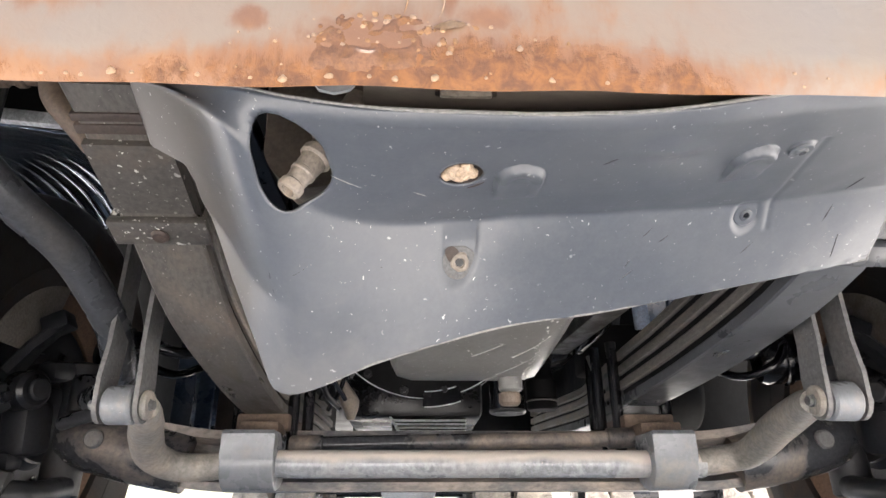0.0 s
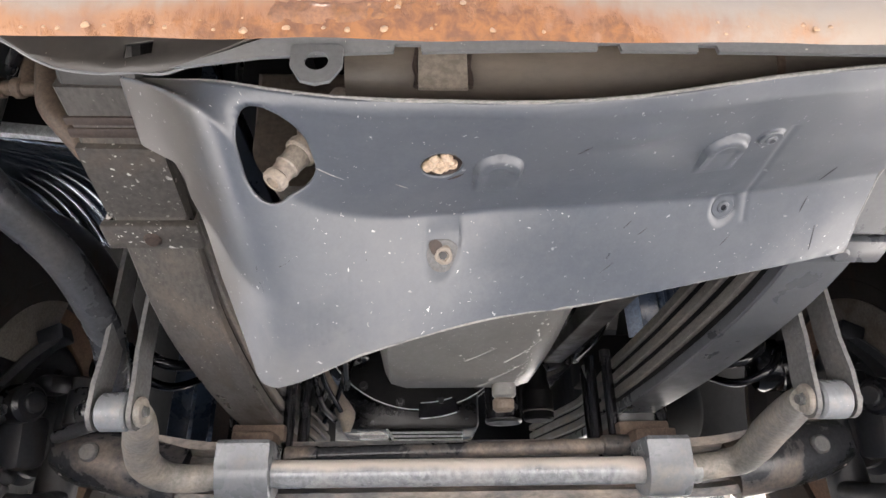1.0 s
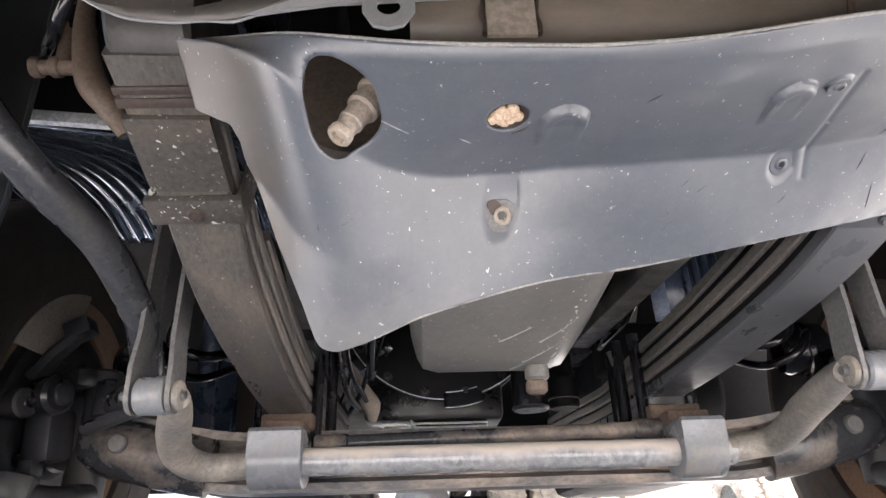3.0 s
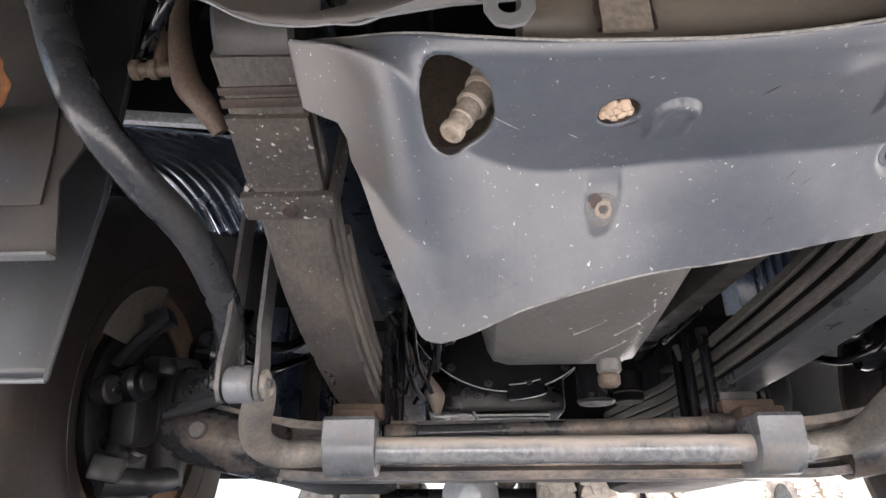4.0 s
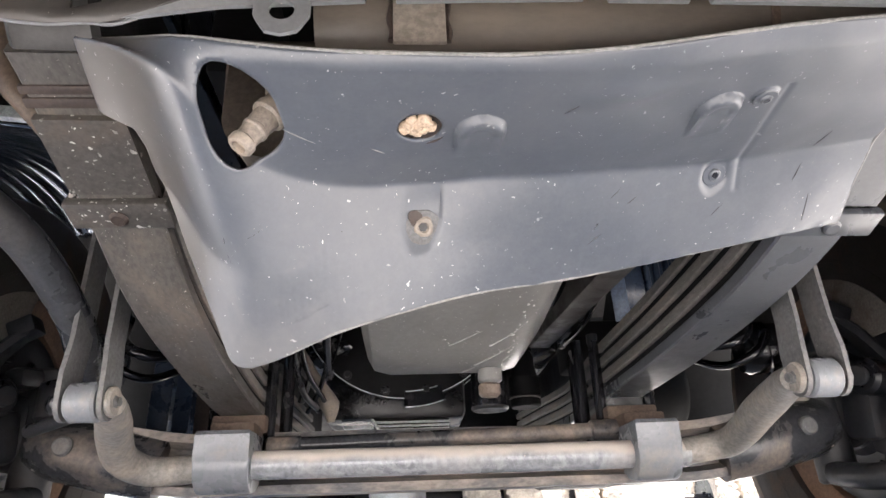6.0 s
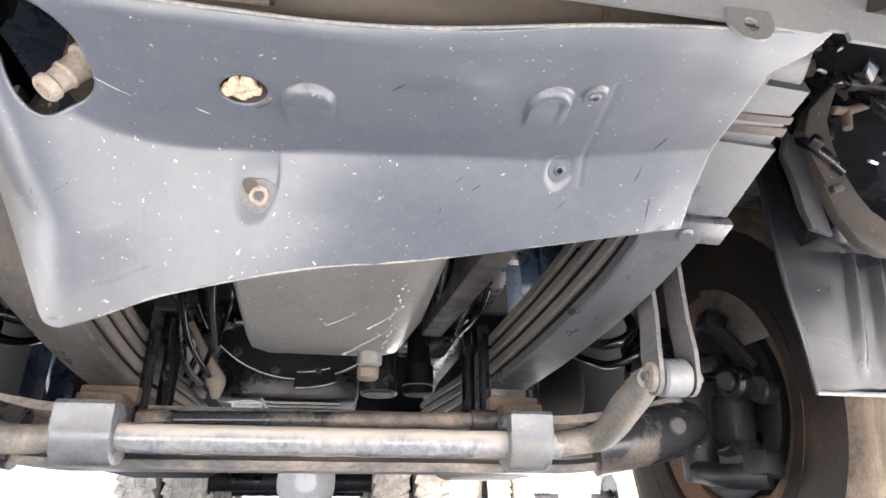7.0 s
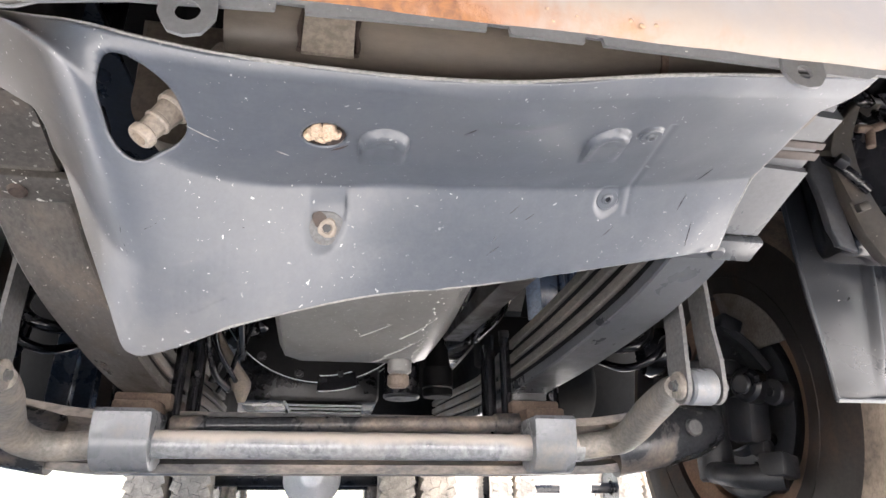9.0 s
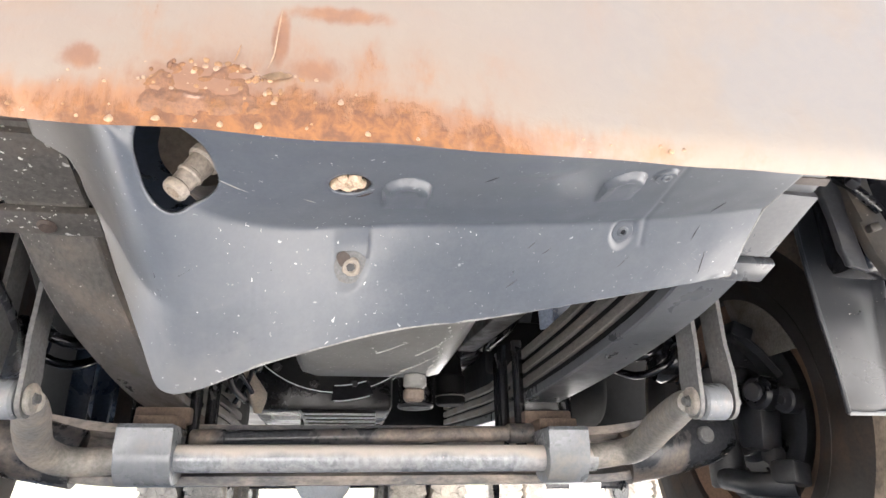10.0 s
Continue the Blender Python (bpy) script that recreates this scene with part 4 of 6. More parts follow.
def spring(x, lean):
    """x at the axle; lean: how far the front eye stands inward of that."""
    at = lambda y: x + lean * max(0.0, (1.48 - y) / 0.83)
    low = SPRING_LOW[1 if x > 0 else -1]
    spring_z = lambda y: float(np.interp(y, *zip(*low)))
    t = thing("leaf_spring", (x, 1.6, 0.52), "dusty four-leaf steel spring with clip and wear plate", "leaf spring", "front leaf springs")
    hw, th, b = 0.044, 0.022, 0.003
    for k in range(4):
        y0, y1 = ((0.60, 0.68, 0.86, 0.98)[k], (2.95 if x > 0 else 2.33) - 0.05 * k)
        line = []
        for y in np.linspace(y0, y1, 60):
            z = sum(spring_z(y + d) for d in (-0.08, -0.04, 0, 0.04, 0.08)) / 5
            gap = 0.033 + 0.004 * min(1, abs(y - 1.6) / 0.6) - 0.006 * min(1, max(0, y - 1.6) / 0.25)
            line.append((at(y), y, z + th / 2 + k * gap))
        bm = bmesh.new()
        sweep(bm, line, [(-hw + b, -th / 2), (hw - b, -th / 2), (hw, -th / 2 + b), (hw, th / 2 - b), (hw - b, th / 2), (-hw + b, th / 2), (-hw, th / 2 - b), (-hw, -th / 2 + b)])
        part("leaf", bm, (M_GREYSTEEL if x > 0 else M_LEAF_LOW) if k == 0 else M_LEAF, t)
    # black strips added in the gaps to stand for the shade between leaves
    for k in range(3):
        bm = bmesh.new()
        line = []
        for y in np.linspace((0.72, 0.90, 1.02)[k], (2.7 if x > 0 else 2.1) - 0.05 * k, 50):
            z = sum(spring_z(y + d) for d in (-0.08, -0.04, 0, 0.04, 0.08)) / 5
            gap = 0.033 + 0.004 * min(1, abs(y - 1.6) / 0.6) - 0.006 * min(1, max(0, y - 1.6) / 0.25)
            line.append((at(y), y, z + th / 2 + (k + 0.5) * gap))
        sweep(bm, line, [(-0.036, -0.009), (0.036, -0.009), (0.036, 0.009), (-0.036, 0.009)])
        part("gap_shade", bm, M_CAB, t, "black strip standing for shade between the leaves")
    yc, zc, xc = 0.79, spring_z(0.79), at(0.79)
    bm = bmesh.new()
    box(bm, (xc, yc, zc - 0.008), (0.118, 0.040, 0.013), (-18, 0, 0), 0.003)
    for e in (-1, 1):
        box(bm, (xc + e * 0.0545, yc + 0.022, zc + 0.055), (0.008, 0.038, 0.13), (-18, 0, 0), 0.002)
    clip = part("clip", bm, M_PAD if x < 0 else M_GREYSTEEL, t, "rusty leaf clip" if x < 0 else "grey leaf clip")
    bm = bmesh.new()
    n = Vector((0, -0.31, -0.95))
    a = Vector((xc, yc, zc - 0.013))
    rod(bm, a, a + n * 0.007, 0.011, seg=18, bevel=0.003)
    part("rivet", bm, M_WRAP if x < 0 else M_GREYSTEEL, clip)
    bm = bmesh.new()
    line = [(at(y), y, spring_z(y) - 0.005) for y in np.linspace(0.665, 0.765, 8)]
    sweep(bm, line, [(-0.046, -0.004), (0.046, -0.004), (0.046, 0.006), (-0.046, 0.006)])
    part("wear_plate", bm, M_PAD if x < 0 else M_GREYSTEEL, t, "grey wear plate with white paint chips" if x < 0 else "smooth grey wear plate")
    bm = bmesh.new()
    box(bm, (at(0.65), 0.652, spring_z(0.652) + 0.002), (0.098, 0.012, 0.010), (-22, 0, 0), 0.002)
    box(bm, (at(0.65), 0.637, spring_z(0.637) + 0.002), (0.094, 0.010, 0.012), (-22, 0, 0), 0.002)
    part("eye_wrap", bm, M_WRAP, t, "rust-brown spring eye wrap")
    if x < 0:
        bm = bmesh.new()
        bmesh.ops.create_icosphere(bm, subdivisions=3, radius=0.024)
        for v in bm.verts:
            v.co *= 1 + 0.7 * noise.noise(v.co * 60)
        bmesh.ops.translate(bm, vec=(x - 0.012, 2.33, 0.575), verts=bm.verts)
        part("rusty_lump", bm, M_ORANGE, t, "orange rusted end of the leaves")
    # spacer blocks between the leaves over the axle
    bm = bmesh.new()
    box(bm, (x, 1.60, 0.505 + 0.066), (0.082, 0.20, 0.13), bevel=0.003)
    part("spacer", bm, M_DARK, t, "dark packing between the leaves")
    return t


SPRING_L, SPRING_R = -0.432, 0.397
spring(SPRING_L, 0.021)
spring(SPRING_R, 0.055)


def hanger(x):
    t = thing("spring_hanger", (x, 0.57, 0.70), "dark grey cast spring hanger bolted to the frame", "hanger", "spring hangers")
    bm = bmesh.new()
    lathe(bm, (x - 0.043, 0.642, 0.768), (1, 0, 0), [(0, 0.074), (0.006, 0.080), (0.080, 0.080), (0.086, 0.074)], seg=44)
    part("nose", bm, M_HANGER if x < 0 else M_GREYSTEEL, t)
    bm = bmesh.new()
    box(bm, (x, 0.655, 0.93), (0.086, 0.15, 0.32), bevel=0.006)
    part("web", bm, M_HANGER, t)
    return t


hanger(-0.408)
hanger(0.453)


# ---- front axle ----
AX_Y = 1.56
TIE_A, TIE_B = (-0.844, 1.45, 0.483), (-0.63, 1.31, 0.510)


def axle():
    t = thing("front_axle", (0, AX_Y, 0.40), "dusty forged steel front axle beam", "axle")
    line = []
    for x in np.linspace(-0.84, 0.84, 60):
        rise = max(0, abs(x) - 0.52) / 0.32
        line.append((x, AX_Y, 0.415 + 0.06 * rise ** 1.5))
    h, tw, fl = 0.062, 0.016, 0.048
    shape = [(-fl, -h), (fl, -h), (fl, -h + 0.018), (tw, -h + 0.03), (tw, h - 0.03), (fl, h - 0.018), (fl, h), (-fl, h), (-fl, h - 0.018), (-tw, h - 0.03), (-tw, -h + 0.03), (-fl, -h + 0.018)]
    bm = bmesh.new()
    sweep(bm, line, shape)
    part("beam", bm, M_AXLE, t)
    bm = bmesh.new()
    rod(bm, (-0.36, 1.465, 0.442), (0.36, 1.465, 0.457), 0.0165, seg=18)
    part("rod", bm, M_BEAM_END, t, "dark paint-chipped rod along the beam")
    for s in (-1, 1):
        sx = SPRING_L if s < 0 else SPRING_R
        bm = bmesh.new()
        box(bm, (sx, AX_Y + 0.02, 0.49), (0.11, 0.24, 0.034), bevel=0.005)
        part("spring_seat", bm, M_RUST, t, "rust-brown spring seat")
        for e in (-1, 1):
            for yy, off in ((AX_Y - 0.060, 0.055), (AX_Y - 0.005, 0.078), (AX_Y + 0.125, 0.057)):
                bm = bmesh.new()
                rod(bm, (sx + e * off, yy, 0.40), (sx + e * off, yy, 0.675), 0.0125, seg=14)
                part("u_bolt", bm, M_BLACK, t, "black u-bolt leg")
        # round boss at the beam's end, with its lock pin
        bm = bmesh.new()
        tube(bm, [(s * 0.60, AX_Y - 0.02, 0.41), (s * 0.70, AX_Y - 0.03, 0.43), (s * 0.80, AX_Y - 0.02, 0.455), (s * 0.86, AX_Y, 0.47)], [0.062, 0.064, 0.066, 0.06], seg=24)
        part("beam_end", bm, M_BEAM_END, t, "dusty forged beam end")
        bm = bmesh.new()
        rod(bm, (s * 0.30, 1.465, 0.449 + s * 0.007), (s * 0.372, 1.465, 0.449 + s * 0.009), 0.0215, seg=18, bevel=0.004)
        part("rod_end", bm, M_BEAM_END, t, "dark dusty rod end")
        bm = bmesh.new()
        rod(bm, (s * 0.78, AX_Y - 0.10, 0.455), (s * 0.78, AX_Y - 0.07, 0.455), 0.020, seg=20, bevel=0.004)
        part("lock_pin", bm, M_STEEL, t, "worn metal lock pin")
        kx = 0.88
        bm = bmesh.new()
        rod(bm, (s * kx, AX_Y, 0.34), (s * kx, AX_Y, 0.63), 0.042, seg=24, bevel=0.006)
        box(bm, (s * (kx + 0.05), AX_Y + 0.02, 0.50), (0.10, 0.15, 0.17), bevel=0.045)
        for bx, by, bz, sx, sy, sz in ((0.045, -0.09, 0.475, 0.070, 0.08, 0.11), (0.06, -0.10, 0.41, 0.045, 0.05, 0.045), (0.02, -0.07, 0.60, 0.055, 0.07, 0.045)):
            box(bm, (s * (kx + bx), AX_Y + by, bz), (sx, sy, sz), (8, 0, s * 12), 0.018)
        k = part("knuckle", bm, M_DRUM, t, "dark cast steering knuckle")
        bm = bmesh.new()
        rod(bm, (s * (kx + 0.0), AX_Y - 0.16, 0.545), (s * (kx + 0.055), AX_Y - 0.14, 0.545), 0.040, seg=24, bevel=0.008)
        part("pivot_boss", bm, M_DARK, k)
        bm = bmesh.new()
        rod(bm, (s * (kx - 0.012), AX_Y - 0.165, 0.545), (s * kx, AX_Y - 0.16, 0.545), 0.022, seg=18, bevel=0.003)
        part("boss_cap", bm, M_DRUM, k)
        bm = bmesh.new()
        tube(bm, [(s * (kx - 0.02), AX_Y - 0.02, 0.36), (s * (kx - 0.02), AX_Y - 0.14, 0.345), (s * (kx + 0.03), AX_Y - 0.20, 0.345)], [0.026, 0.026, 0.03], seg=16)
        box(bm, (s * (kx + 0.02), AX_Y - 0.20, 0.365), (0.06, 0.06, 0.05), (0, 10, 20), 0.008)
        part("steering_arm", bm, M_DRUM, t, "dark steering arm with ball joint")
        bm = bmesh.new()
        lathe(bm, (s * (kx - 0.10), AX_Y + 0.12, 0.67), (s, -0.25, 0.12), [(0, 0.03), (0.0, 0.052), (0.012, 0.062), (0.055, 0.064), (0.058, 0.070), (0.07, 0.070), (0.073, 0.064), (0.11, 0.058), (0.13, 0.03)], seg=32)
        part("brake_chamber", bm, M_BLACK, t, "glossy black brake chamber")
        for pts, r in (([(0.59, 1.64, 0.72), (0.615, 1.53, 0.655), (0.66, 1.48, 0.645), (0.71, 1.49, 0.68), (0.735, 1.56, 0.75)], 0.013), ([(0.61, 1.66, 0.66), (0.66, 1.54, 0.605), (0.72, 1.49, 0.625), (0.77, 1.52, 0.68)], 0.010)):
            bm = bmesh.new()
            tube(bm, [(s * x, y, z) for x, y, z in pts], r, seg=14)
            part("brake_hose", bm, M_BLACK, t, "glossy black brake hose")
    return t


FRONT_AXLE = axle()
bm = bmesh.new()
rod(bm, TIE_A, TIE_B, 0.014, seg=16, bevel=0.003)
part("tie_rod", bm, M_RUBBER, FRONT_AXLE, "scuffed black tie rod")


# ---- stabiliser bar ----
def stabiliser():
    t = thing("stabiliser_bar", (0, 1.39, 0.40), "dusty steel stabiliser bar with forward arms", "stabiliser")
    r = 0.0265
    bm = bmesh.new()
    rod(bm, (-0.47, 1.395, 0.400), (0.47, 1.395, 0.400), r, seg=28)
    part("bar", bm, M_BAR, t)
    arms = ((-1, (-0.510, 1.06, 0.462), [(-0.46, 1.395, 0.40), (-0.535, 1.393, 0.394), (-0.580, 1.375, 0.397), (-0.597, 1.32, 0.413), (-0.582, 1.25, 0.437), (-0.556, 1.18, 0.450), (-0.530, 1.11, 0.457), (-0.513, 1.07, 0.460)]), (1, (0.484, 1.005, 0.462), [(0.46, 1.395, 0.402), (0.52, 1.392, 0.410), (0.550, 1.365, 0.416), (0.552, 1.30, 0.432), (0.541, 1.23, 0.447), (0.525, 1.15, 0.457), (0.503, 1.06, 0.464), (0.487, 1.015, 0.462)]))
    for s, eye, line in arms:
        bm = bmesh.new()
        tube(bm, line, [r, r, 0.0275, 0.029, 0.0295, 0.028, 0.024, 0.018], seg=24)
        part("arm", bm, M_ARM, t, "dust-caked forged arm")
        bm = bmesh.new()
        rod(bm, Vector(eye) - Vector((0.004, 0, 0)), Vector(eye) + Vector((0.006, 0, 0)), 0.0225, seg=32, bevel=0.003)
        part("arm_eye", bm, M_ARM, t, "flattened dusty arm eye")
    for s in (-1, 1):
        cx, cw = (-0.428, 0.102) if s < 0 else (0.400, 0.086)
        bm = bmesh.new()
        # clamp saddle: a rounded strap over the bar with flat ears
        out = [(cx, 1.395 + 0.05 * math.cos(a), 0.405 + 0.055 * math.sin(a)) for a in np.linspace(math.pi * 0.93, math.pi * 1.6, 12)]
        pts = [(cx, 1.338, 0.452), *out, (cx, 1.43, 0.355), (cx, 1.455, 0.37), (cx, 1.455, 0.460), (cx, 1.345, 0.460)]
        extrude_outline(bm, [(p[0] - cw / 2, p[1], p[2]) for p in pts], (cw, 0, 0), 0.004)
        part("clamp", bm, M_GREY, t, "grey cast clamp")
        bm = bmesh.new()
        box(bm, (cx, 1.44, 0.470), (0.085, 0.075, 0.026), bevel=0.004)
        part("clamp_base", bm, M_RUST, t, "brown rubber-lined clamp base")
    return t


stabiliser()


def drop_link(s, ex, ey):
    t = thing("drop_link", (ex, ey, 0.46), "pair of grey steel link plates holding a rubber bush", "link", "stabiliser drop links")
    bm = bmesh.new()
    rod(bm, (ex - 0.022, ey, 0.462), (ex + 0.022, ey, 0.462), 0.029, seg=32, bevel=0.004)
    part("bush", bm, M_GREY, t, "pale grey bush sleeve")
    for e in (-1, 1):
        x0 = ex + e * 0.026
        xt = ex + e * 0.022
        bm = bmesh.new()
        top = (ey + 0.0, 0.90)
        # plate: round foot at the bush, joggled in above it
        ring = []
        for a in np.linspace(math.pi, 2 * math.pi, 10):
            ring.append((x0, ey + 0.026 * math.cos(a), 0.462 + 0.028 * math.sin(a)))
        ring += [(x0, ey + 0.028, 0.50), (xt, ey + 0.026, 0.55), (xt, top[0] + 0.026, top[1]), (xt, top[0] - 0.026, top[1]), (xt, ey - 0.026, 0.55), (x0, ey - 0.028, 0.50)]
        extrude_outline(bm, ring[:11] + ring[15:], (e * 0.007, 0, 0))
        extrude_outline(bm, ring[10:12] + ring[14:16], (e * 0.007, 0, 0))
        extrude_outline(bm, ring[11:15], (e * 0.007, 0, 0))
        part("plate", bm, M_STEEL, t)
    bm = bmesh.new()
    rod(bm, (ex - 0.048, ey, 0.462), (ex + 0.048, ey, 0.462), 0.007, seg=12)
    hexbolt(bm, (ex - 0.033, ey, 0.462), (-1, 0, 0), 0.010, 0.008)
    hexbolt(bm, (ex + 0.033, ey, 0.462), (1, 0, 0), 0.010, 0.008)
    part("pin", bm, M_STEEL, t, "dusty pivot bolt")
    return t


drop_link(-1, -0.546, 1.06)
drop_link(1, 0.520, 1.005)


# ---- engine ----
def oil_pan():
    t = thing("oil_pan", (0, 1.15, 0.56), "grey-brown painted oil pan spattered with paint specks", "oil pan")
    bm = bmesh.new()
    rings = []
    for y, zb, zt in ((0.90, 0.604, 0.80), (0.93, 0.592, 0.80), (1.05, 0.572, 0.82), (1.20, 0.549, 0.84), (1.27, 0.541, 0.85), (1.305, 0.548, 0.85), (1.325, 0.57, 0.85), (1.33, 0.66, 0.85)):
        l, r = -0.155, 0.150 - 0.04 * (y - 0.9)
        pts = [(l - 0.035, zt), (l - 0.01, zb + 0.07), (l, zb + 0.03), (l + 0.012, zb + 0.008), (l + 0.04, zb), (r - 0.05, zb), (r - 0.018, zb + 0.008), (r, zb + 0.03), (r + 0.03, zb + 0.07), (r + 0.09, zt)]
        rings.append([bm.verts.new((x, y, z)) for x, z in pts])
    k = len(rings[0])
    for a, b in zip(rings, rings[1:]):
        for i in range(k):
            bm.faces.new((a[i], a[(i + 1) % k], b[(i + 1) % k], b[i]))
    bm.faces.new(rings[0][::-1])
    bm.faces.new(rings[-1])
    bmesh.ops.bevel(bm, geom=[e for e in bm.edges if e.calc_face_angle(0) > 0.5], offset=0.008, segments=3, affect="EDGES", profile=0.5)
    part("pan", bm, M_PAN, t)
    bm = bmesh.new()
    rod(bm, (0.070, 1.262, 0.55), (0.070, 1.265, 0.519), 0.0225, seg=24, bevel=0.005)
    part("drain_boss", bm, M_PAN, t)
    bm = bmesh.new()
    rod(bm, (0.068, 1.264, 0.521), (0.068, 1.266, 0.4935), 0.0205, seg=10, bevel=0.006)
    part("drain_plug", bm, M_PLUG_BROWN, t, "brown dusty drain plug")
    bm = bmesh.new()
    box(bm, (0.0, 1.1, 0.86), (0.46, 0.52, 0.03), bevel=0.004)
    part("flange", bm, M_DARK, t)
    # dried paint drops and runs on the underside
    rng = random.Random(12)
    bm = bmesh.new()

    def under(x, y):
        lows = ((0.90, 0.604), (0.93, 0.592), (1.05, 0.572), (1.20, 0.549), (1.27, 0.541), (1.305, 0.548))
        z = 0.548
        for (ya, za), (yb, zb) in zip(lows, lows[1:]):
            if ya <= y <= yb:
                z = za + (zb - za) * (y - ya) / (yb - ya)
        r = 0.150 - 0.04 * (y - 0.9)
        return Vector((x, y, z + 0.25 * max(0.0, x - r + 0.05)))

    drops = [(0.041, 1.23, 0.0036), (0.060, 1.145, 0.0034), (0.070, 1.130, 0.0028), (-0.010, 1.14, 0.0026), (0.080, 1.17, 0.003)]
    for i in range(24):
        y = 1.0 + 0.28 * (i + rng.random() * 0.8) / 24
        drops.append((0.116 - 0.04 * (y - 0.9) - 0.016 * rng.random(), y, rng.uniform(0.0014, 0.0034)))
    for x, y, r in drops:
        lathe(bm, under(x, y) + Vector((0, 0, 0.0006)), Vector((0.25, -0.15, -1)).normalized(), [(-0.001, r), (0.0012, r * 0.8), (0.002, r * 0.3)], seg=10)
    for a, b in (((0.041, 1.23), (0.104, 1.14)), ((0.060, 1.145), (0.110, 1.07)), ((-0.010, 1.14), (0.040, 1.09)), ((0.020, 1.265), (0.048, 1.235)), ((0.088, 1.21), (0.104, 1.185))):
        line = []
        for k in range(6):
            f = k / 5
            line.append(under(a[0] + (b[0] - a[0]) * f, a[1] + (b[1] - a[1]) * f + 0.0015 * math.sin(5 * f)) + Vector((0, 0, 0.0002)))
        tube(bm, line, [0.0018, 0.0014, 0.0011, 0.0009, 0.0007, 0.0004], seg=6, steps=1)
    part("paint_drops", bm, M_DROPS, t, "dried whitish paint drops and runs")
    return t


oil_pan()


def gearbox():
    t = thing("gearbox", (-0.09, 1.95, 0.70), "black painted flywheel housing and gearbox", "gearbox")
    cx, cz = -0.088, 0.86
    bm = bmesh.new()
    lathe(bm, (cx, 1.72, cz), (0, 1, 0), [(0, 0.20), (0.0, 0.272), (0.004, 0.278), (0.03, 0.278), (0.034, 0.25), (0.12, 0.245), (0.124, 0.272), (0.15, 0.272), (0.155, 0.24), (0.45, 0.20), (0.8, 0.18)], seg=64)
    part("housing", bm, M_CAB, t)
    for a in np.linspace(-math.pi * 0.95, -math.pi * 0.05, 8):
        p = Vector((cx + 0.262 * math.cos(a), 1.72, cz + 0.262 * math.sin(a)))
        bm = bmesh.new()
        hexbolt(bm, p, (0, -1, 0), 0.008, 0.009)
        part("bolt", bm, M_DARK, t)
    bm = bmesh.new()
    for a0 in (-math.pi * 0.505,):
        pts = [(cx + r * math.cos(a), 1.715, cz + r * math.sin(a)) for r, aa in ((0.262, 1), (0.30, -1)) for a in (np.linspace(a0, a0 + 0.36, 7) if aa > 0 else np.linspace(a0 + 0.36, a0, 7))]
        extrude_outline(bm, pts, (0, 0.02, 0), 0.003)
    part("inspection_cover", bm, M_BLACK, t)
    # pale lines for worn edges, with the edge highlights painted in
    for r, a0, a1, y in ((0.2785, 200, 340, 1.7195), (0.273, 205, 335, 1.845), (0.301, 270, 288, 1.714), (0.262, 270, 288, 1.713)):
        bm = bmesh.new()
        tube(bm, [(cx + r * math.cos(a), y, cz + r * math.sin(a)) for a in np.radians(np.linspace(a0, a1, 12))], 0.0013, seg=6, steps=2)
        part("worn_edge", bm, M_STRIP, t, "worn edge with its highlight put into a pale colour")
    bm = bmesh.new()
    box(bm, (cx - 0.03, 2.0, 0.62), (0.38, 0.36, 0.15), bevel=0.02)
    part("case", bm, M_DARK, t)
    bm = bmesh.new()
    box(bm, (-0.075, 1.98, 0.525), (0.20, 0.29, 0.060), bevel=0.006)
    part("sump", bm, M_DARK, t)
    for k in range(4):
        z = 0.540 - 0.0095 * k
        bm = bmesh.new()
        tube(bm, [(-0.182 + 0.006 * k, 1.830, z + 0.016 - 0.002 * k), (-0.174 + 0.006 * k, 1.828, z + 0.003), (-0.155, 1.826, z), (-0.05, 1.826, z), (0.026, 1.826, z)], 0.0032, seg=10, steps=4)
        part("fin", bm, M_SILVER, t, "bright aluminium fin")
    bm = bmesh.new()
    box(bm, (-0.214, 1.824, 0.529), (0.076, 0.010, 0.011), bevel=0.002)
    part("cover_edge", bm, M_SILVER, t, "bright aluminium cover edge")
    bm = bmesh.new()
    tube(bm, [(-0.355, 1.70, 0.71), (-0.318, 1.70, 0.645), (-0.298, 1.70, 0.605), (-0.276, 1.70, 0.565), (-0.272, 1.70, 0.525)], [0.007, 0.010, 0.018, 0.024, 0.009], seg=16)
    part("shift_lever", bm, M_PLUG, t, "dusty pale shift lever")
    bm = bmesh.new()
    box(bm, (-0.345, 1.86, 0.80), (0.12, 0.16, 0.16), bevel=0.02)
    part("side_case", bm, M_BLACK, t)
    bm = bmesh.new()
    lathe(bm, (0.222, 1.75, 0.556), (0, 0, 1), [(0, 0.028), (0.0, 0.036), (0.005, 0.040), (0.020, 0.040), (0.022, 0.037), (0.026, 0.037), (0.028, 0.041), (0.075, 0.041), (0.080, 0.036), (0.11, 0.030), (0.20, 0.030)], seg=32)
    part("breather", bm, M_CAB, t, "matt black breather canister")
    bm = bmesh.new()
    lathe(bm, (0.222, 1.75, 0.5775), (0, 0, 1), [(0, 0.0405), (0.003, 0.0405), (0.003, 0.036), (0, 0.036)], seg=32, close=True)
    part("canister_band", bm, M_STEEL, t, "dull metal canister band")
    bm = bmesh.new()
    box(bm, (0.25, 1.86, 0.80), (0.16, 0.2, 0.2), bevel=0.02)
    part("side_case", bm, M_BLACK, t)
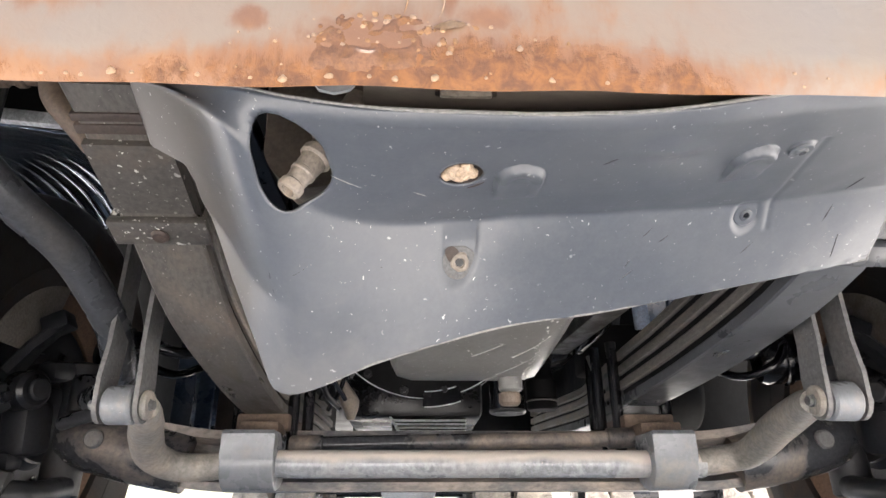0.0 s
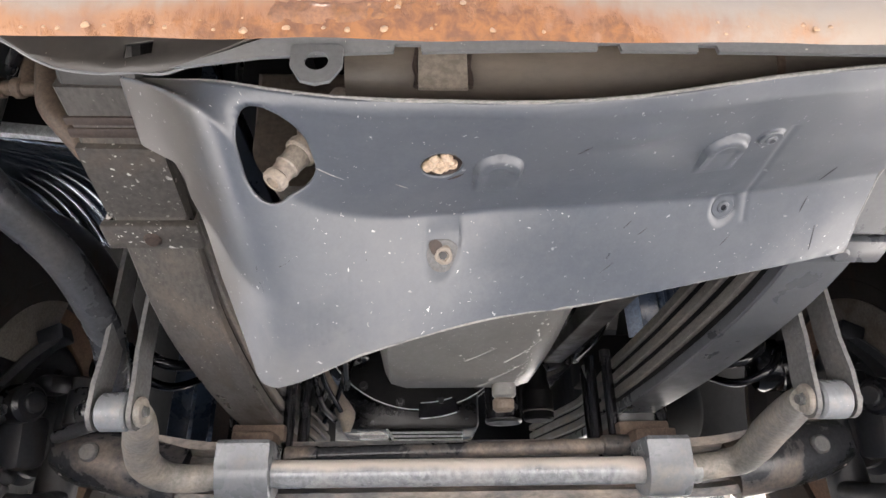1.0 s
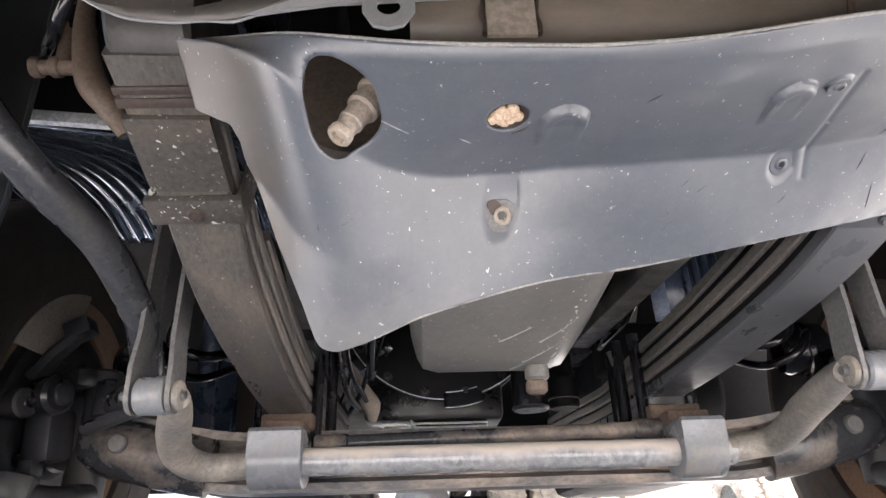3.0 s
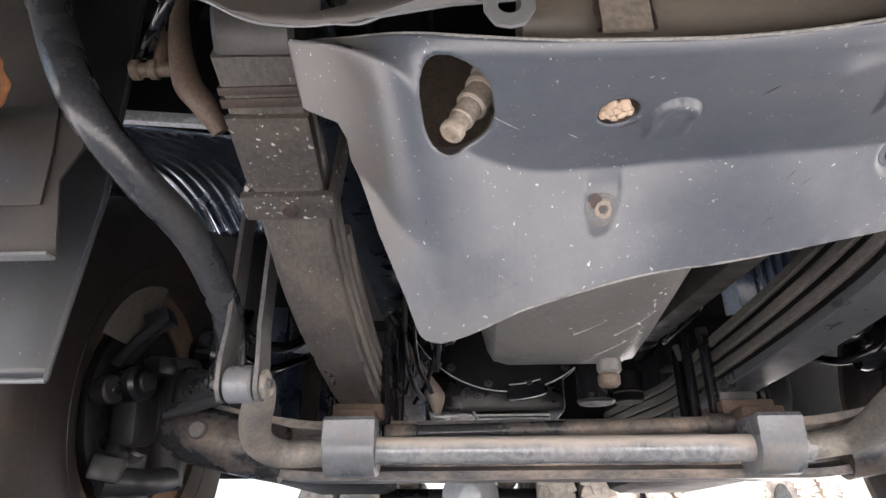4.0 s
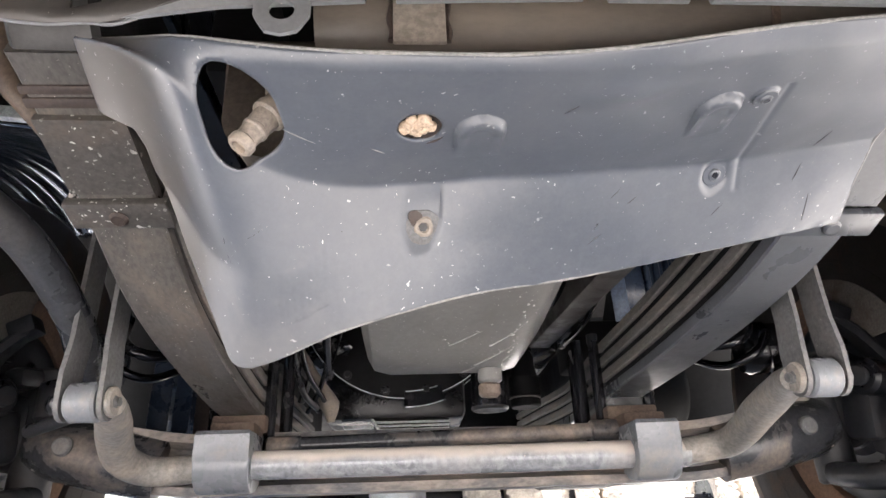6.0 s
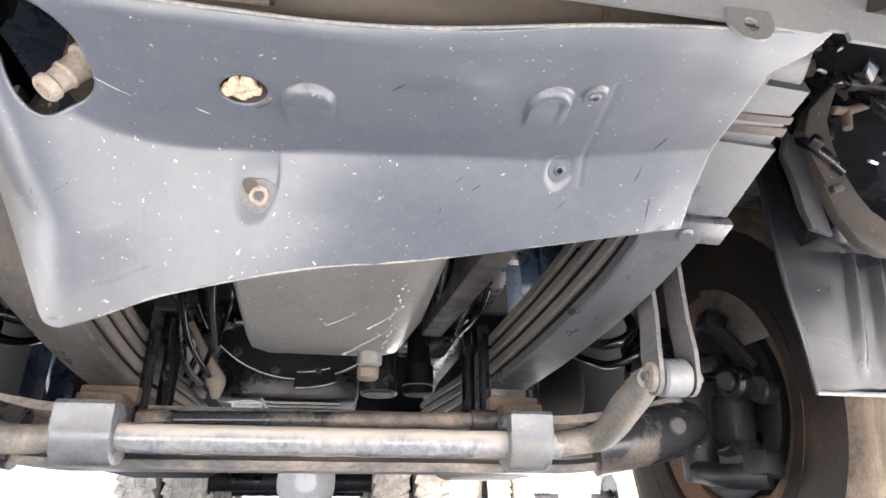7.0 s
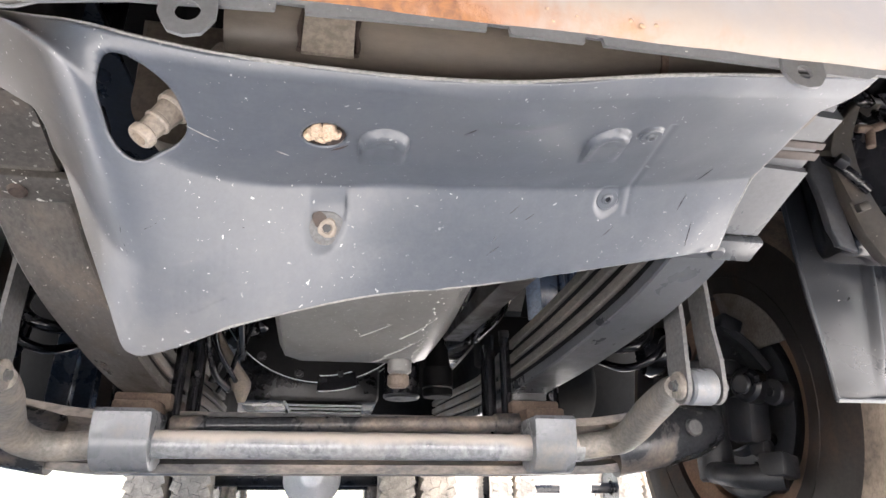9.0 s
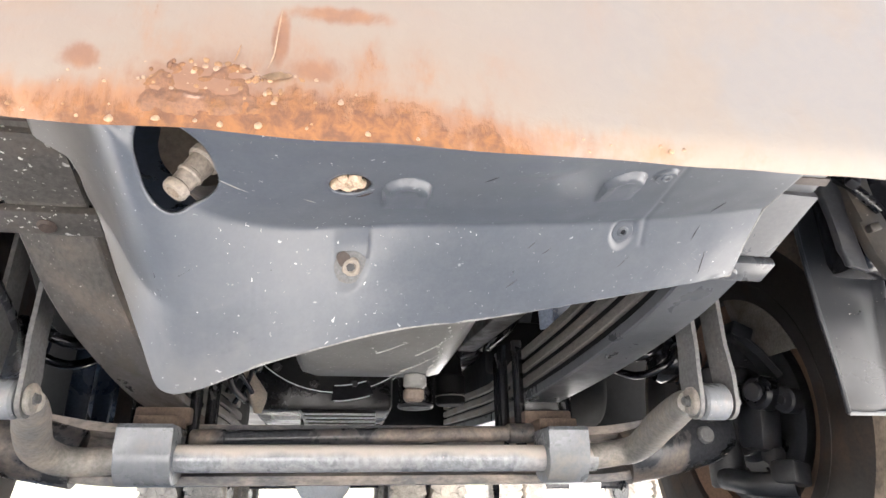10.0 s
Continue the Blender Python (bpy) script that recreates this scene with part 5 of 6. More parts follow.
    for pts, r in (([(-0.30, 1.62, 0.80), (-0.27, 1.60, 0.70), (-0.29, 1.63, 0.60), (-0.33, 1.70, 0.55)], 0.006), ([(-0.25, 1.5, 0.85), (-0.23, 1.5, 0.72), (-0.27, 1.6, 0.62)], 0.005)):
        bm = bmesh.new()
        tube(bm, pts, r, seg=10)
        part("hose", bm, M_BLACK, t)
    return t


gearbox()

# pipes and brackets round the engine
t = thing("engine_pipes", (0, 1.4, 0.75), "black oily pipes, hoses and brackets round the engine", "pipes")
for pts, r, m in (
    ([(0.165, 0.85, 0.70), (0.185, 1.05, 0.69), (0.205, 1.25, 0.68), (0.22, 1.5, 0.67)], 0.012, M_BLACK),
    ([(0.275, 0.95, 0.76), (0.285, 1.15, 0.75), (0.30, 1.35, 0.72), (0.295, 1.6, 0.69)], 0.010, M_BLACK),
    ([(0.30, 1.2, 0.80), (0.32, 1.32, 0.74), (0.335, 1.5, 0.71), (0.32, 1.7, 0.70)], 0.007, M_BLACK),
    ([(-0.21, 1.0, 0.72), (-0.22, 1.2, 0.69), (-0.25, 1.4, 0.66), (-0.27, 1.62, 0.62)], 0.011, M_BLACK),
    ([(-0.24, 1.2, 0.76), (-0.30, 1.35, 0.70), (-0.31, 1.5, 0.62), (-0.285, 1.66, 0.57)], 0.006, M_BLACK),
    ([(-0.33, 1.45, 0.80), (-0.34, 1.52, 0.68), (-0.325, 1.58, 0.58), (-0.30, 1.68, 0.55)], 0.007, M_DARK),
    ([(-0.36, 1.7, 0.74), (-0.33, 1.72, 0.66), (-0.355, 1.74, 0.58)], 0.009, M_BLACK),
):
    bm = bmesh.new()
    tube(bm, pts, r, seg=12)
    part("pipe", bm, m, t)
rng = random.Random(31)
for k in range(18):
    sx = -1 if k % 2 else 1
    bm = bmesh.new()
    p = Vector((sx * rng.uniform(0.22, 0.37) - (0.02 if sx < 0 else 0), rng.uniform(1.62, 1.80), rng.uniform(0.66, 0.80)))
    if k % 3 == 0:
        hexbolt(bm, p, (0, -1, -0.2), rng.uniform(0.008, 0.013), 0.012)
        part("bolt", bm, M_STEEL if k % 6 else M_DARK, t)
    elif k % 3 == 1:
        box(bm, p, (rng.uniform(0.02, 0.05), rng.uniform(0.02, 0.06), rng.uniform(0.006, 0.04)), (rng.uniform(-30, 30), rng.uniform(-30, 30), rng.uniform(-30, 30)), 0.003)
        part("bracket", bm, (M_BLACK, M_DARK, M_BLACK, M_SAND)[k // 3 % 4], t)
    else:
        rod(bm, p, p + Vector((rng.uniform(-0.03, 0.03), rng.uniform(-0.02, 0.02), -rng.uniform(0.02, 0.05))), rng.uniform(0.008, 0.016), seg=14, bevel=0.003)
        part("fitting", bm, (M_BLACK, M_DARK, M_STEEL)[k // 3 % 3], t)

t = thing("oil_filter", (0.112, 1.62, 0.56), "black spin-on oil filter with silver base ring", "filter")
bm = bmesh.new()
lathe(bm, (0.112, 1.62, 0.53), (0, 0, 1), [(0, 0.03), (0.0, 0.038), (0.006, 0.043), (0.10, 0.043), (0.105, 0.04), (0.13, 0.04)], seg=32)
part("can", bm, M_BLACK, t)
bm = bmesh.new()
lathe(bm, (0.112, 1.62, 0.528), (0, 0, 1), [(0.001, 0.028), (0.001, 0.040), (0.005, 0.0442), (0.009, 0.0442)], seg=32)
part("base_ring", bm, M_DRUM, t)
bm = bmesh.new()
box(bm, (0.112, 1.62, 0.76), (0.12, 0.12, 0.22), bevel=0.02)
part("mount", bm, M_DARK, t)


# ---- wheels ----
def lug_ring(bm, c, s, r, w, n, h):
    """Tread blocks in a zigzag round a tyre."""
    for k in range(n):
        a = 2 * math.pi * k / n
        for row, (dx, ww) in enumerate(((-0.36, 0.24), (-0.12, 0.2), (0.12, 0.2), (0.36, 0.24))):
            aa = a + (0.5 if row % 2 else 0) * 2 * math.pi / n
            m = Matrix.Translation(c) @ Matrix.Rotation(aa, 4, "X") @ Matrix.Translation((dx * w, 0, r)) @ Matrix.Rotation(radians(18 if row % 2 else -18), 4, "Z")
            q = bmesh.ops.create_cube(bm, size=1.0)["verts"]
            bmesh.ops.scale(bm, vec=(ww * w, 2 * math.pi * r / n * 0.72, h), verts=q)
            bmesh.ops.transform(bm, matrix=m, verts=q)


def tyre_profile(w, r, grooves=0):
    tread = [(-w * 0.40, r * 0.985), (0, r), (w * 0.40, r * 0.985)]
    if grooves:
        tread = [(-w * 0.40, r * 0.985)]
        for k in range(grooves):
            g = w * (-0.30 + 0.60 * k / (grooves - 1))
            tread += [(g - 0.006, r * 0.997), (g - 0.004, r * 0.975), (g + 0.004, r * 0.975), (g + 0.006, r * 0.997)]
        tread += [(w * 0.40, r * 0.985)]
    return [(-w * 0.36, r * 0.63), (-w * 0.46, r * 0.67), (-w * 0.51, r * 0.77), (-w * 0.50, r * 0.87), (-w * 0.45, r * 0.955), *tread, (w * 0.45, r * 0.955), (w * 0.50, r * 0.87), (w * 0.51, r * 0.77), (w * 0.46, r * 0.67), (w * 0.36, r * 0.63)]


def front_profile(w, r):
    """Half-worn tyre section: bead, bulging wall, rounded shoulder, nearly flat tread."""
    half = [(-0.36, 0.555), (-0.43, 0.57), (-0.475, 0.63), (-0.50, 0.72), (-0.495, 0.80), (-0.475, 0.87), (-0.455, 0.925), (-0.43, 0.958), (-0.39, 0.978), (-0.32, 0.988), (-0.22, 0.993), (-0.21, 0.985), (-0.19, 0.985), (-0.18, 0.995), (-0.01, 1.0)]
    side = [(h * w, k * r) for h, k in half]
    return side + [(-h, k) for h, k in side[::-1]]


def front_wheel(axle_thing, s, x, y, z, rubber):
    c = Vector((x, y, z))
    i = -s
    rr, w2 = 0.297, 0.28
    bm = bmesh.new()
    lathe(bm, c, (i, 0, 0), [(0.092, rr - 0.008), (0.100, rr + 0.010), (0.107, rr + 0.012), (0.110, rr + 0.004), (0.106, rr - 0.010), (0.099, rr - 0.020), (0.094, rr - 0.034), (0.090, rr - 0.046), (0.084, rr - 0.056), (0.05, rr - 0.060), (-0.03, rr - 0.060), (-0.04, 0.12), (-0.05, 0.12), (-0.04, rr - 0.035), (0.06, rr - 0.025)], seg=72, close=True)
    w = part("wheel", bm, M_RIM, axle_thing, "rust-brown steel wheel rim")
    bm = bmesh.new()
    prof = front_profile(w2, z)
    lathe(bm, c, (1, 0, 0), prof, seg=96, close=True)
    ty = part("tyre", bm, M_TYRE, w, "black tyre with dusty brown sidewall")
    bm = bmesh.new()
    lathe(bm, c, (1, 0, 0), [(h * 1.006, k + 0.0015) for h, k in prof[5:-5]], seg=96, cap=False)
    part("tread", bm, rubber, ty, "worn tread caked with dust")
    # moulded rings on the side wall
    for rad, out in ((0.345, 0.1365), (0.435, 0.1345)):
        bm = bmesh.new()
        lathe(bm, c, (i, 0, 0), [(out - 0.006, rad - 0.006), (out, rad - 0.004), (out + 0.001, rad + 0.002), (out - 0.006, rad + 0.006)], seg=80, close=True)
        part("wall_ring", bm, M_TYRE, ty)
    bm = bmesh.new()
    lathe(bm, c, (i, 0, 0), [(0.100, rr + 0.006), (0.116, rr + 0.010), (0.126, rr + 0.026), (0.121, rr + 0.030), (0.108, rr + 0.022), (0.098, rr + 0.014)], seg=80, close=True)
    part("bead_ring", bm, M_BEAD, w, "dusty brown bead ring")
    # pale guard plate over the upper front of the drum, cut straight below
    bm = bmesh.new()
    ring = [(y + 0.300 * math.cos(a), z + 0.300 * math.sin(a)) for a in np.radians(np.linspace(158, 98, 14))]
    ring += [(y - 0.07, z + 0.21), (y - 0.12, z + 0.150), (y - 0.17, z + 0.115)]
    extrude_outline(bm, [(x + i * 0.122, py, pz) for py, pz in ring], (i * 0.003, 0, 0), 0.0008)
    part("splash_shield", bm, M_SHIELD, w, "pale dusty splash shield")
    bm = bmesh.new()
    lathe(bm, c, (i, 0, 0), [(-0.02, 0.205), (0.06, 0.210), (0.075, 0.220), (0.090, 0.220), (0.094, 0.212), (0.096, 0.19), (0.088, 0.175), (0.088, 0.12), (0.105, 0.105), (0.11, 0.06), (0.11, 0.02)], seg=64)
    part("brake_drum", bm, M_DRUM, w, "dark dusty brake drum backplate")
    for a in np.linspace(0, 2 * math.pi, 10, endpoint=False):
        bm = bmesh.new()
        hexbolt(bm, c + Vector((i * 0.088, 0.15 * math.cos(a), 0.15 * math.sin(a))), (i, 0, 0), 0.010, 0.009)
        part("bolt", bm, M_DARK, w)
    # brake cam bracket and adjuster in front of the drum
    bm = bmesh.new()
    a, b = Vector((x + i * 0.18, y - 0.15, z + 0.17)), Vector((x + i * 0.11, y - 0.17, z + 0.065))
    sweep(bm, [a, a.lerp(b, 0.5) + Vector((0, -0.006, 0.004)), b], [(-0.026, -0.012), (0.026, -0.012), (0.026, 0.004), (0.018, 0.012), (-0.018, 0.012), (-0.026, 0.004)])
    br = part("cam_bracket", bm, M_DRUM, w, "dusty dark brake cam bracket")
    bm = bmesh.new()
    box(bm, a + Vector((0, -0.004, 0.006)), (0.055, 0.05, 0.040), (0, 25 * s, 0), 0.006)
    part("bracket_head", bm, M_DRUM, br)
    bm = bmesh.new()
    rod(bm, (x + i * 0.108, y - 0.215, z + 0.004), (x + i * 0.150, y - 0.228, z + 0.004), 0.030, seg=28, bevel=0.005)
    part("cap", bm, M_DRUM, w, "round dark cap")
    bm = bmesh.new()
    rod(bm, (x + i * 0.150, y - 0.228, z + 0.004), (x + i * 0.155, y - 0.2295, z + 0.004), 0.012, seg=16, bevel=0.002)
    part("cap_screw", bm, M_DARK, w)


WHEEL_Z = 0.52
front_wheel(FRONT_AXLE, 1, 1.075, AX_Y + 0.04, WHEEL_Z, M_TYRE_TAN)
front_wheel(FRONT_AXLE, -1, -1.075, AX_Y + 0.04, WHEEL_Z, M_TYRE)


def rear_axle(cx, y, bare=False):
    t = thing("rear_axle", (cx, y, 0.0), "grey rear axle with round differential and dusty dual wheels", "axle")
    bm = bmesh.new()
    rod(bm, (cx - 1.0, y, 0.52), (cx + 1.0, y, 0.52), 0.075, seg=20)
    part("axle_tube", bm, M_DARK, t)
    bm = bmesh.new()
    lathe(bm, (cx + 0.1, y - 0.24, 0.52), (0, 1, 0), [(0, 0.07), (0.02, 0.10), (0.10, 0.15), (0.16, 0.235), (0.19, 0.24), (0.24, 0.23), (0.34, 0.16), (0.4, 0.05)], seg=36)
    part("differential", bm, M_SILVER, t, "shiny greasy differential casing")
    for s in (-1, 1):
        if not bare:
            bm = bmesh.new()
            box(bm, (cx + s * 0.42, y, 0.66), (0.09, 0.9, 0.14), bevel=0.01)
            part("spring_pack", bm, M_RUST, t)
        for x in (0.765, 1.09):
            c = Vector((cx + s * x, y, 0.52))
            bm = bmesh.new()
            lathe(bm, c, (s, 0, 0), [(-0.10, 0.10), (-0.10, 0.335), (0.10, 0.335), (0.10, 0.33), (-0.05, 0.32), (-0.05, 0.10)], seg=40, close=True)
            w = part("wheel", bm, M_DARK, t)
            bm = bmesh.new()
            lathe(bm, c, (1, 0, 0), tyre_profile(0.29, 0.52), seg=56, close=True)
            part("tyre", bm, M_REAR_TYRE, w, "dust-covered tyre, paled as if sunlit")
            bm = bmesh.new()
            lug_ring(bm, c, s, 0.514, 0.29, 36, 0.02)
            tagged(part("tread", bm, M_REAR_TYRE, w, "zigzag tread blocks"), kind="stuff")
    return t


rear_axle(-0.29, 5.75)
rear_axle(-0.29, 7.05)
rear_axle(3.32, 9.2, bare=True)


# ---- cab and chassis above ----
def slab(name, centre, size, label, category, material=None):
    bm = bmesh.new()
    box(bm, centre, size, bevel=0.01)
    return solo(name, bm, material or M_CAB, label, category, kind="structure")


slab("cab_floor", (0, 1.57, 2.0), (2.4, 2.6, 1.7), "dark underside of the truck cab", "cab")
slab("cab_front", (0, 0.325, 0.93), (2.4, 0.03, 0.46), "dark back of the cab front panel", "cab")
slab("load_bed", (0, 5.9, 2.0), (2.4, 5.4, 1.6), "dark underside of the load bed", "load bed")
for x in (-0.40, 0.40):
    t = thing("frame_rail", (x, 3.9, 0.97), "blue-black steel chassis frame rail", "frame rail", "frame rails")
    bm = bmesh.new()
    sweep(bm, [(x, 0.4, 0.97), (x, 7.4, 0.97)], [(-0.035, -0.12), (0.035, -0.12), (0.035, 0.12), (-0.035, 0.12)])
    part("web", bm, M_RAIL, t)
    for z in (0.845, 1.095):
        bm = bmesh.new()
        box(bm, (x, 3.9, z), (0.09, 7.0, 0.012), bevel=0.003)
        part("flange", bm, M_RAIL, t)
    for y in (0.75, 0.85, 1.15, 1.3, 1.75, 1.9):
        bm = bmesh.new()
        hexbolt(bm, (x - math.copysign(0.035, x), y, 0.93), (-math.copysign(1, x), 0, 0), 0.011, 0.009)
        part("bolt", bm, M_STEEL, t)


# ---- wheel arch liners and side panels ----
def arch(s):
    """Ribbed liner round the tyre, open to the front."""
    cy, cz = AX_Y + 0.04, 0.52
    t = thing("wheel_arch_liner", (s * 0.9, cy, 1.2), "glossy blue-black ribbed wheel arch liner", "liner", "wheel arch liners")
    bm = bmesh.new()
    cols = []
    way = smooth_line([(0, 1.0, 0.918), (0, 1.2, 1.02), (0, 1.42, 1.105), (0, 1.62, 1.125), (0, 1.80, 1.09)], 8)
    xs = np.linspace(0.58, 1.22, 220)
    for x in xs:
        ph = (x - 0.58) / 0.036
        ridge = (0.009 if s < 0 else 0.001) * max(0.0, min(1.0, 2.6 * abs((ph % 1) - 0.5) - 0.35)) / 0.85
        low = 0.031 * max(0.0, min(1.0, (0.80 - x) / 0.2))
        cols.append([bm.verts.new((s * x, p.y, p.z - ridge * min(1.0, (p.y - 1.0) / 0.05) - low * max(0.0, 1 - (p.y - 1.0) / 0.5))) for p in way])
    for a, b in zip(cols, cols[1:]):
        for k in range(len(way) - 1):
            bm.faces.new((a[k], b[k], b[k + 1], a[k + 1]))
    ob = part("liner", bm, M_LINER if s < 0 else M_RAIL, t)
    sol = ob.modifiers.new("thickness", "SOLIDIFY")
    sol.thickness = 0.004
    bm = bmesh.new()
    tilt = -s * 6.0
    box(bm, (s * 0.70, 0.992, 0.917), (0.25, 0.012, 0.026), (-10, tilt if s > 0 else tilt, 0), 0.002)
    part("edge_strip", bm, M_STRIP, t, "pale grey edge strip")
    # rear half of the arch, its shade put into a near-black colour
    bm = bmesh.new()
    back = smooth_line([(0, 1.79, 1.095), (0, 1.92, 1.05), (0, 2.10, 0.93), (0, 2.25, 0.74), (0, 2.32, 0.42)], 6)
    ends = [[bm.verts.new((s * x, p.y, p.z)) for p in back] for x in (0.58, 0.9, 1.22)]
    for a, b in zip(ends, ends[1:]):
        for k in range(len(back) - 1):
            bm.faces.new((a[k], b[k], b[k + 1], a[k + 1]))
    part("rear_half", bm, M_CAB, t, "rear half with shade put into its black colour").modifiers.new("thickness", "SOLIDIFY").thickness = 0.004
    return t


arch(-1)
arch(1)


def flap(name_at, inner, outer, y, material, label, depth, ribs=()):
    """Moulded flap; inner: (height, x) pairs of its inner edge; its lower half curls rearward."""
    t = thing("mud_flap", name_at, label, "mud flap", "front mud flaps")
    bm = bmesh.new()
    zs = np.linspace(inner[0][0], inner[-1][0], 40)
    curl = lambda z: depth * max(0.0, (0.78 - z) / 0.34) ** 2
    rows = []
    for z in zs:
        x0 = float(np.interp(z, [p[0] for p in inner], [p[1] for p in inner]))
        line = []
        for f in np.linspace(0, 1, 120):
            x = x0 + (outer - x0) * f
            dent = 0.0
            for rx in ribs:
                q = abs(x - rx) / 0.012
                dent += 0.012 * max(0.0, 1 - q * q) * min(1.0, max(0.0, (z - inner[0][0] - 0.035) / 0.03))
            dent += 0.006 * math.sin((abs(x) - 0.70) * 26) * min(1.0, f * 6)
            line.append(bm.verts.new((x, y + curl(z) - dent, z)))
        rows.append(line)
    for a, b in zip(rows, rows[1:]):
        for k in range(len(a) - 1):
            bm.faces.new((a[k], a[k + 1], b[k + 1], b[k]))
    ob = part("sheet", bm, material, t)
    sol = ob.modifiers.new("thickness", "SOLIDIFY")
    sol.thickness, sol.offset = 0.005, 0
    bm = bmesh.new()
    tube(bm, [(float(np.interp(z, [p[0] for p in inner], [p[1] for p in inner])), y + curl(z) - 0.001, z) for z in np.linspace(inner[0][0], inner[-1][0], 14)], 0.0042, seg=8, steps=2)
    part("side_bead", bm, material, t)
    bm = bmesh.new()
    tube(bm, [(x, y + curl(inner[0][0]) - 0.001, inner[0][0]) for x in np.linspace(inner[0][1], outer, 6)], 0.0042, seg=8, steps=2)
    part("lower_bead", bm, M_LIP, t, "pale worn lower edge")
    return t


FR_Y, FL_Y = 0.955, 0.90
flap((0.9, FR_Y, 0.43), [(0.446, 0.762), (0.60, 0.722), (0.70, 0.707), (0.826, 0.703), (1.14, 0.706)], 1.20, FR_Y, M_FLAP, "dark grey ribbed mud flap hanging before the tyre", 0.05, (0.845, 0.895, 0.945, 0.995, 1.045))
flap((-0.9, FL_Y, 0.43), [(0.439, -0.763), (0.60, -0.742), (0.711, -0.731), (0.95, -0.742), (1.14, -0.755)], -1.20, FL_Y, M_FLAP_PLAIN, "plain dark grey mud flap hanging before the tyre", 0.02)

# folded sheet bracket beside the steering rod
t = thing("bumper_bracket", (-0.9, 0.80, 0.7), "folded grey sheet bracket behind the bumper end", "bracket")
bm = bmesh.new()
extrude_outline(bm, [(-0.708, 0.80, 0.568), (-1.15, 0.80, 0.560), (-1.15, 0.80, 1.14), (-0.86, 0.80, 1.14), (-0.80, 0.80, 0.98), (-0.745, 0.80, 0.84), (-0.712, 0.80, 0.73), (-0.735, 0.80, 0.68)], (0, 0.004, 0), 0.001)
part("sheet", bm, M_DUSK, t)
bm = bmesh.new()
box(bm, (-0.93, 0.793, 0.566), (0.44, 0.02, 0.005), bevel=0.001)
part("folded_edge", bm, M_LIP, t)
bm = bmesh.new()
extrude_outline(bm, [(-0.745, 0.794, 0.64), (-0.90, 0.794, 0.64), (-0.90, 0.794, 0.80), (-0.76, 0.794, 0.80), (-0.75, 0.794, 0.72)], (0, 0.003, 0), 0.001)
part("gusset", bm, M_DUSK, t)

# steering drag link
t = thing("drag_link", (-0.62, 0.95, 0.65), "thick dusty black curved steering drag link", "steering link")
bm = bmesh.new()
tube(bm, [(-0.80, 0.71, 1.02), (-0.764, 0.72, 0.924), (-0.695, 0.74, 0.772), (-0.644, 0.82, 0.699), (-0.603, 0.93, 0.656), (-0.592, 1.05, 0.60), (-0.60, 1.12, 0.564), (-0.66, 1.28, 0.53), (-0.80, 1.45, 0.53)], 0.0265, seg=24)
part("link", bm, M_RUBBER, t)
bm = bmesh.new()
rod(bm, (-0.80, 1.45, 0.50), (-0.80, 1.45, 0.58), 0.036, seg=24, bevel=0.006)
part("ball_joint", bm, M_DARK, t, "black ball joint housing")
bm = bmesh.new()
a, b = Vector((-0.764, 0.72, 0.924)), Vector((-0.756, 0.7215, 0.906))
rod(bm, a, b, 0.0285, seg=24, bevel=0.002)
part("clamp_band", bm, M_DARK, t)
bm = bmesh.new()
lathe(bm, (-0.655, 1.265, 0.532), (-0.35, 0.90, -0.05), [(0, 0.027), (0.004, 0.031), (0.03, 0.033), (0.034, 0.031), (0.05, 0.034), (0.054, 0.027)], seg=24)
part("boot", bm, M_BLACK, t, "ribbed rubber boot")

# dusty moulding and lamp back on the far side
t = thing("lamp_housing", (0.80, 0.74, 0.66), "black lamp housing with a sandy plastic surround", "lamp")
leg = [(0.617, 0.752), (0.628, 0.721), (0.629, 0.671), (0.641, 0.624), (0.660, 0.590), (0.69, 0.572), (1.10, 0.560), (1.10, 0.620), (0.75, 0.616), (0.705, 0.617), (0.686, 0.632), (0.672, 0.656), (0.660, 0.690), (0.661, 0.732), (0.657, 0.776), (0.693, 0.830), (0.712, 0.852), (0.690, 0.846), (0.640, 0.788)]
bm = bmesh.new()
extrude_outline(bm, [(x, 0.75, z) for x, z in leg], (0, 0.02, 0.004), 0.006)
part("surround", bm, M_SAND, t, "sandy moulded surround")
bm = bmesh.new()
extrude_outline(bm, [(x, 0.765, z) for x, z in ((0.610, 0.760), (0.594, 0.722), (0.603, 0.682), (0.606, 0.635), (0.612, 0.610), (0.640, 0.602), (0.636, 0.647), (0.624, 0.684), (0.632, 0.745))], (0, 0.012, 0.003), 0.004)
part("stay", bm, M_GREY_STAY, t, "grey painted steel stay")
bm = bmesh.new()
tube(bm, [(0.735, 0.765, 0.858), (0.80, 0.765, 0.852), (0.92, 0.77, 0.835), (1.08, 0.78, 0.825)], 0.007, seg=12)
part("rim", bm, M_GREY_STAY, t, "grey lamp rim")
bm = bmesh.new()
box(bm, (0.92, 0.87, 0.92), (0.44, 0.10, 0.56), bevel=0.03)
part("back_shell", bm, M_BLACK, t)
bm = bmesh.new()
for k in range(5):
    rod(bm, (0.80 + 0.016 * k, 0.72, 0.645), (0.811 + 0.016 * k, 0.72, 0.645), 0.034 - 0.003 * (k % 2), seg=24, bevel=0.003)
part("horn", bm, M_SAND, t, "ridged grey horn")
rng = random.Random(12)
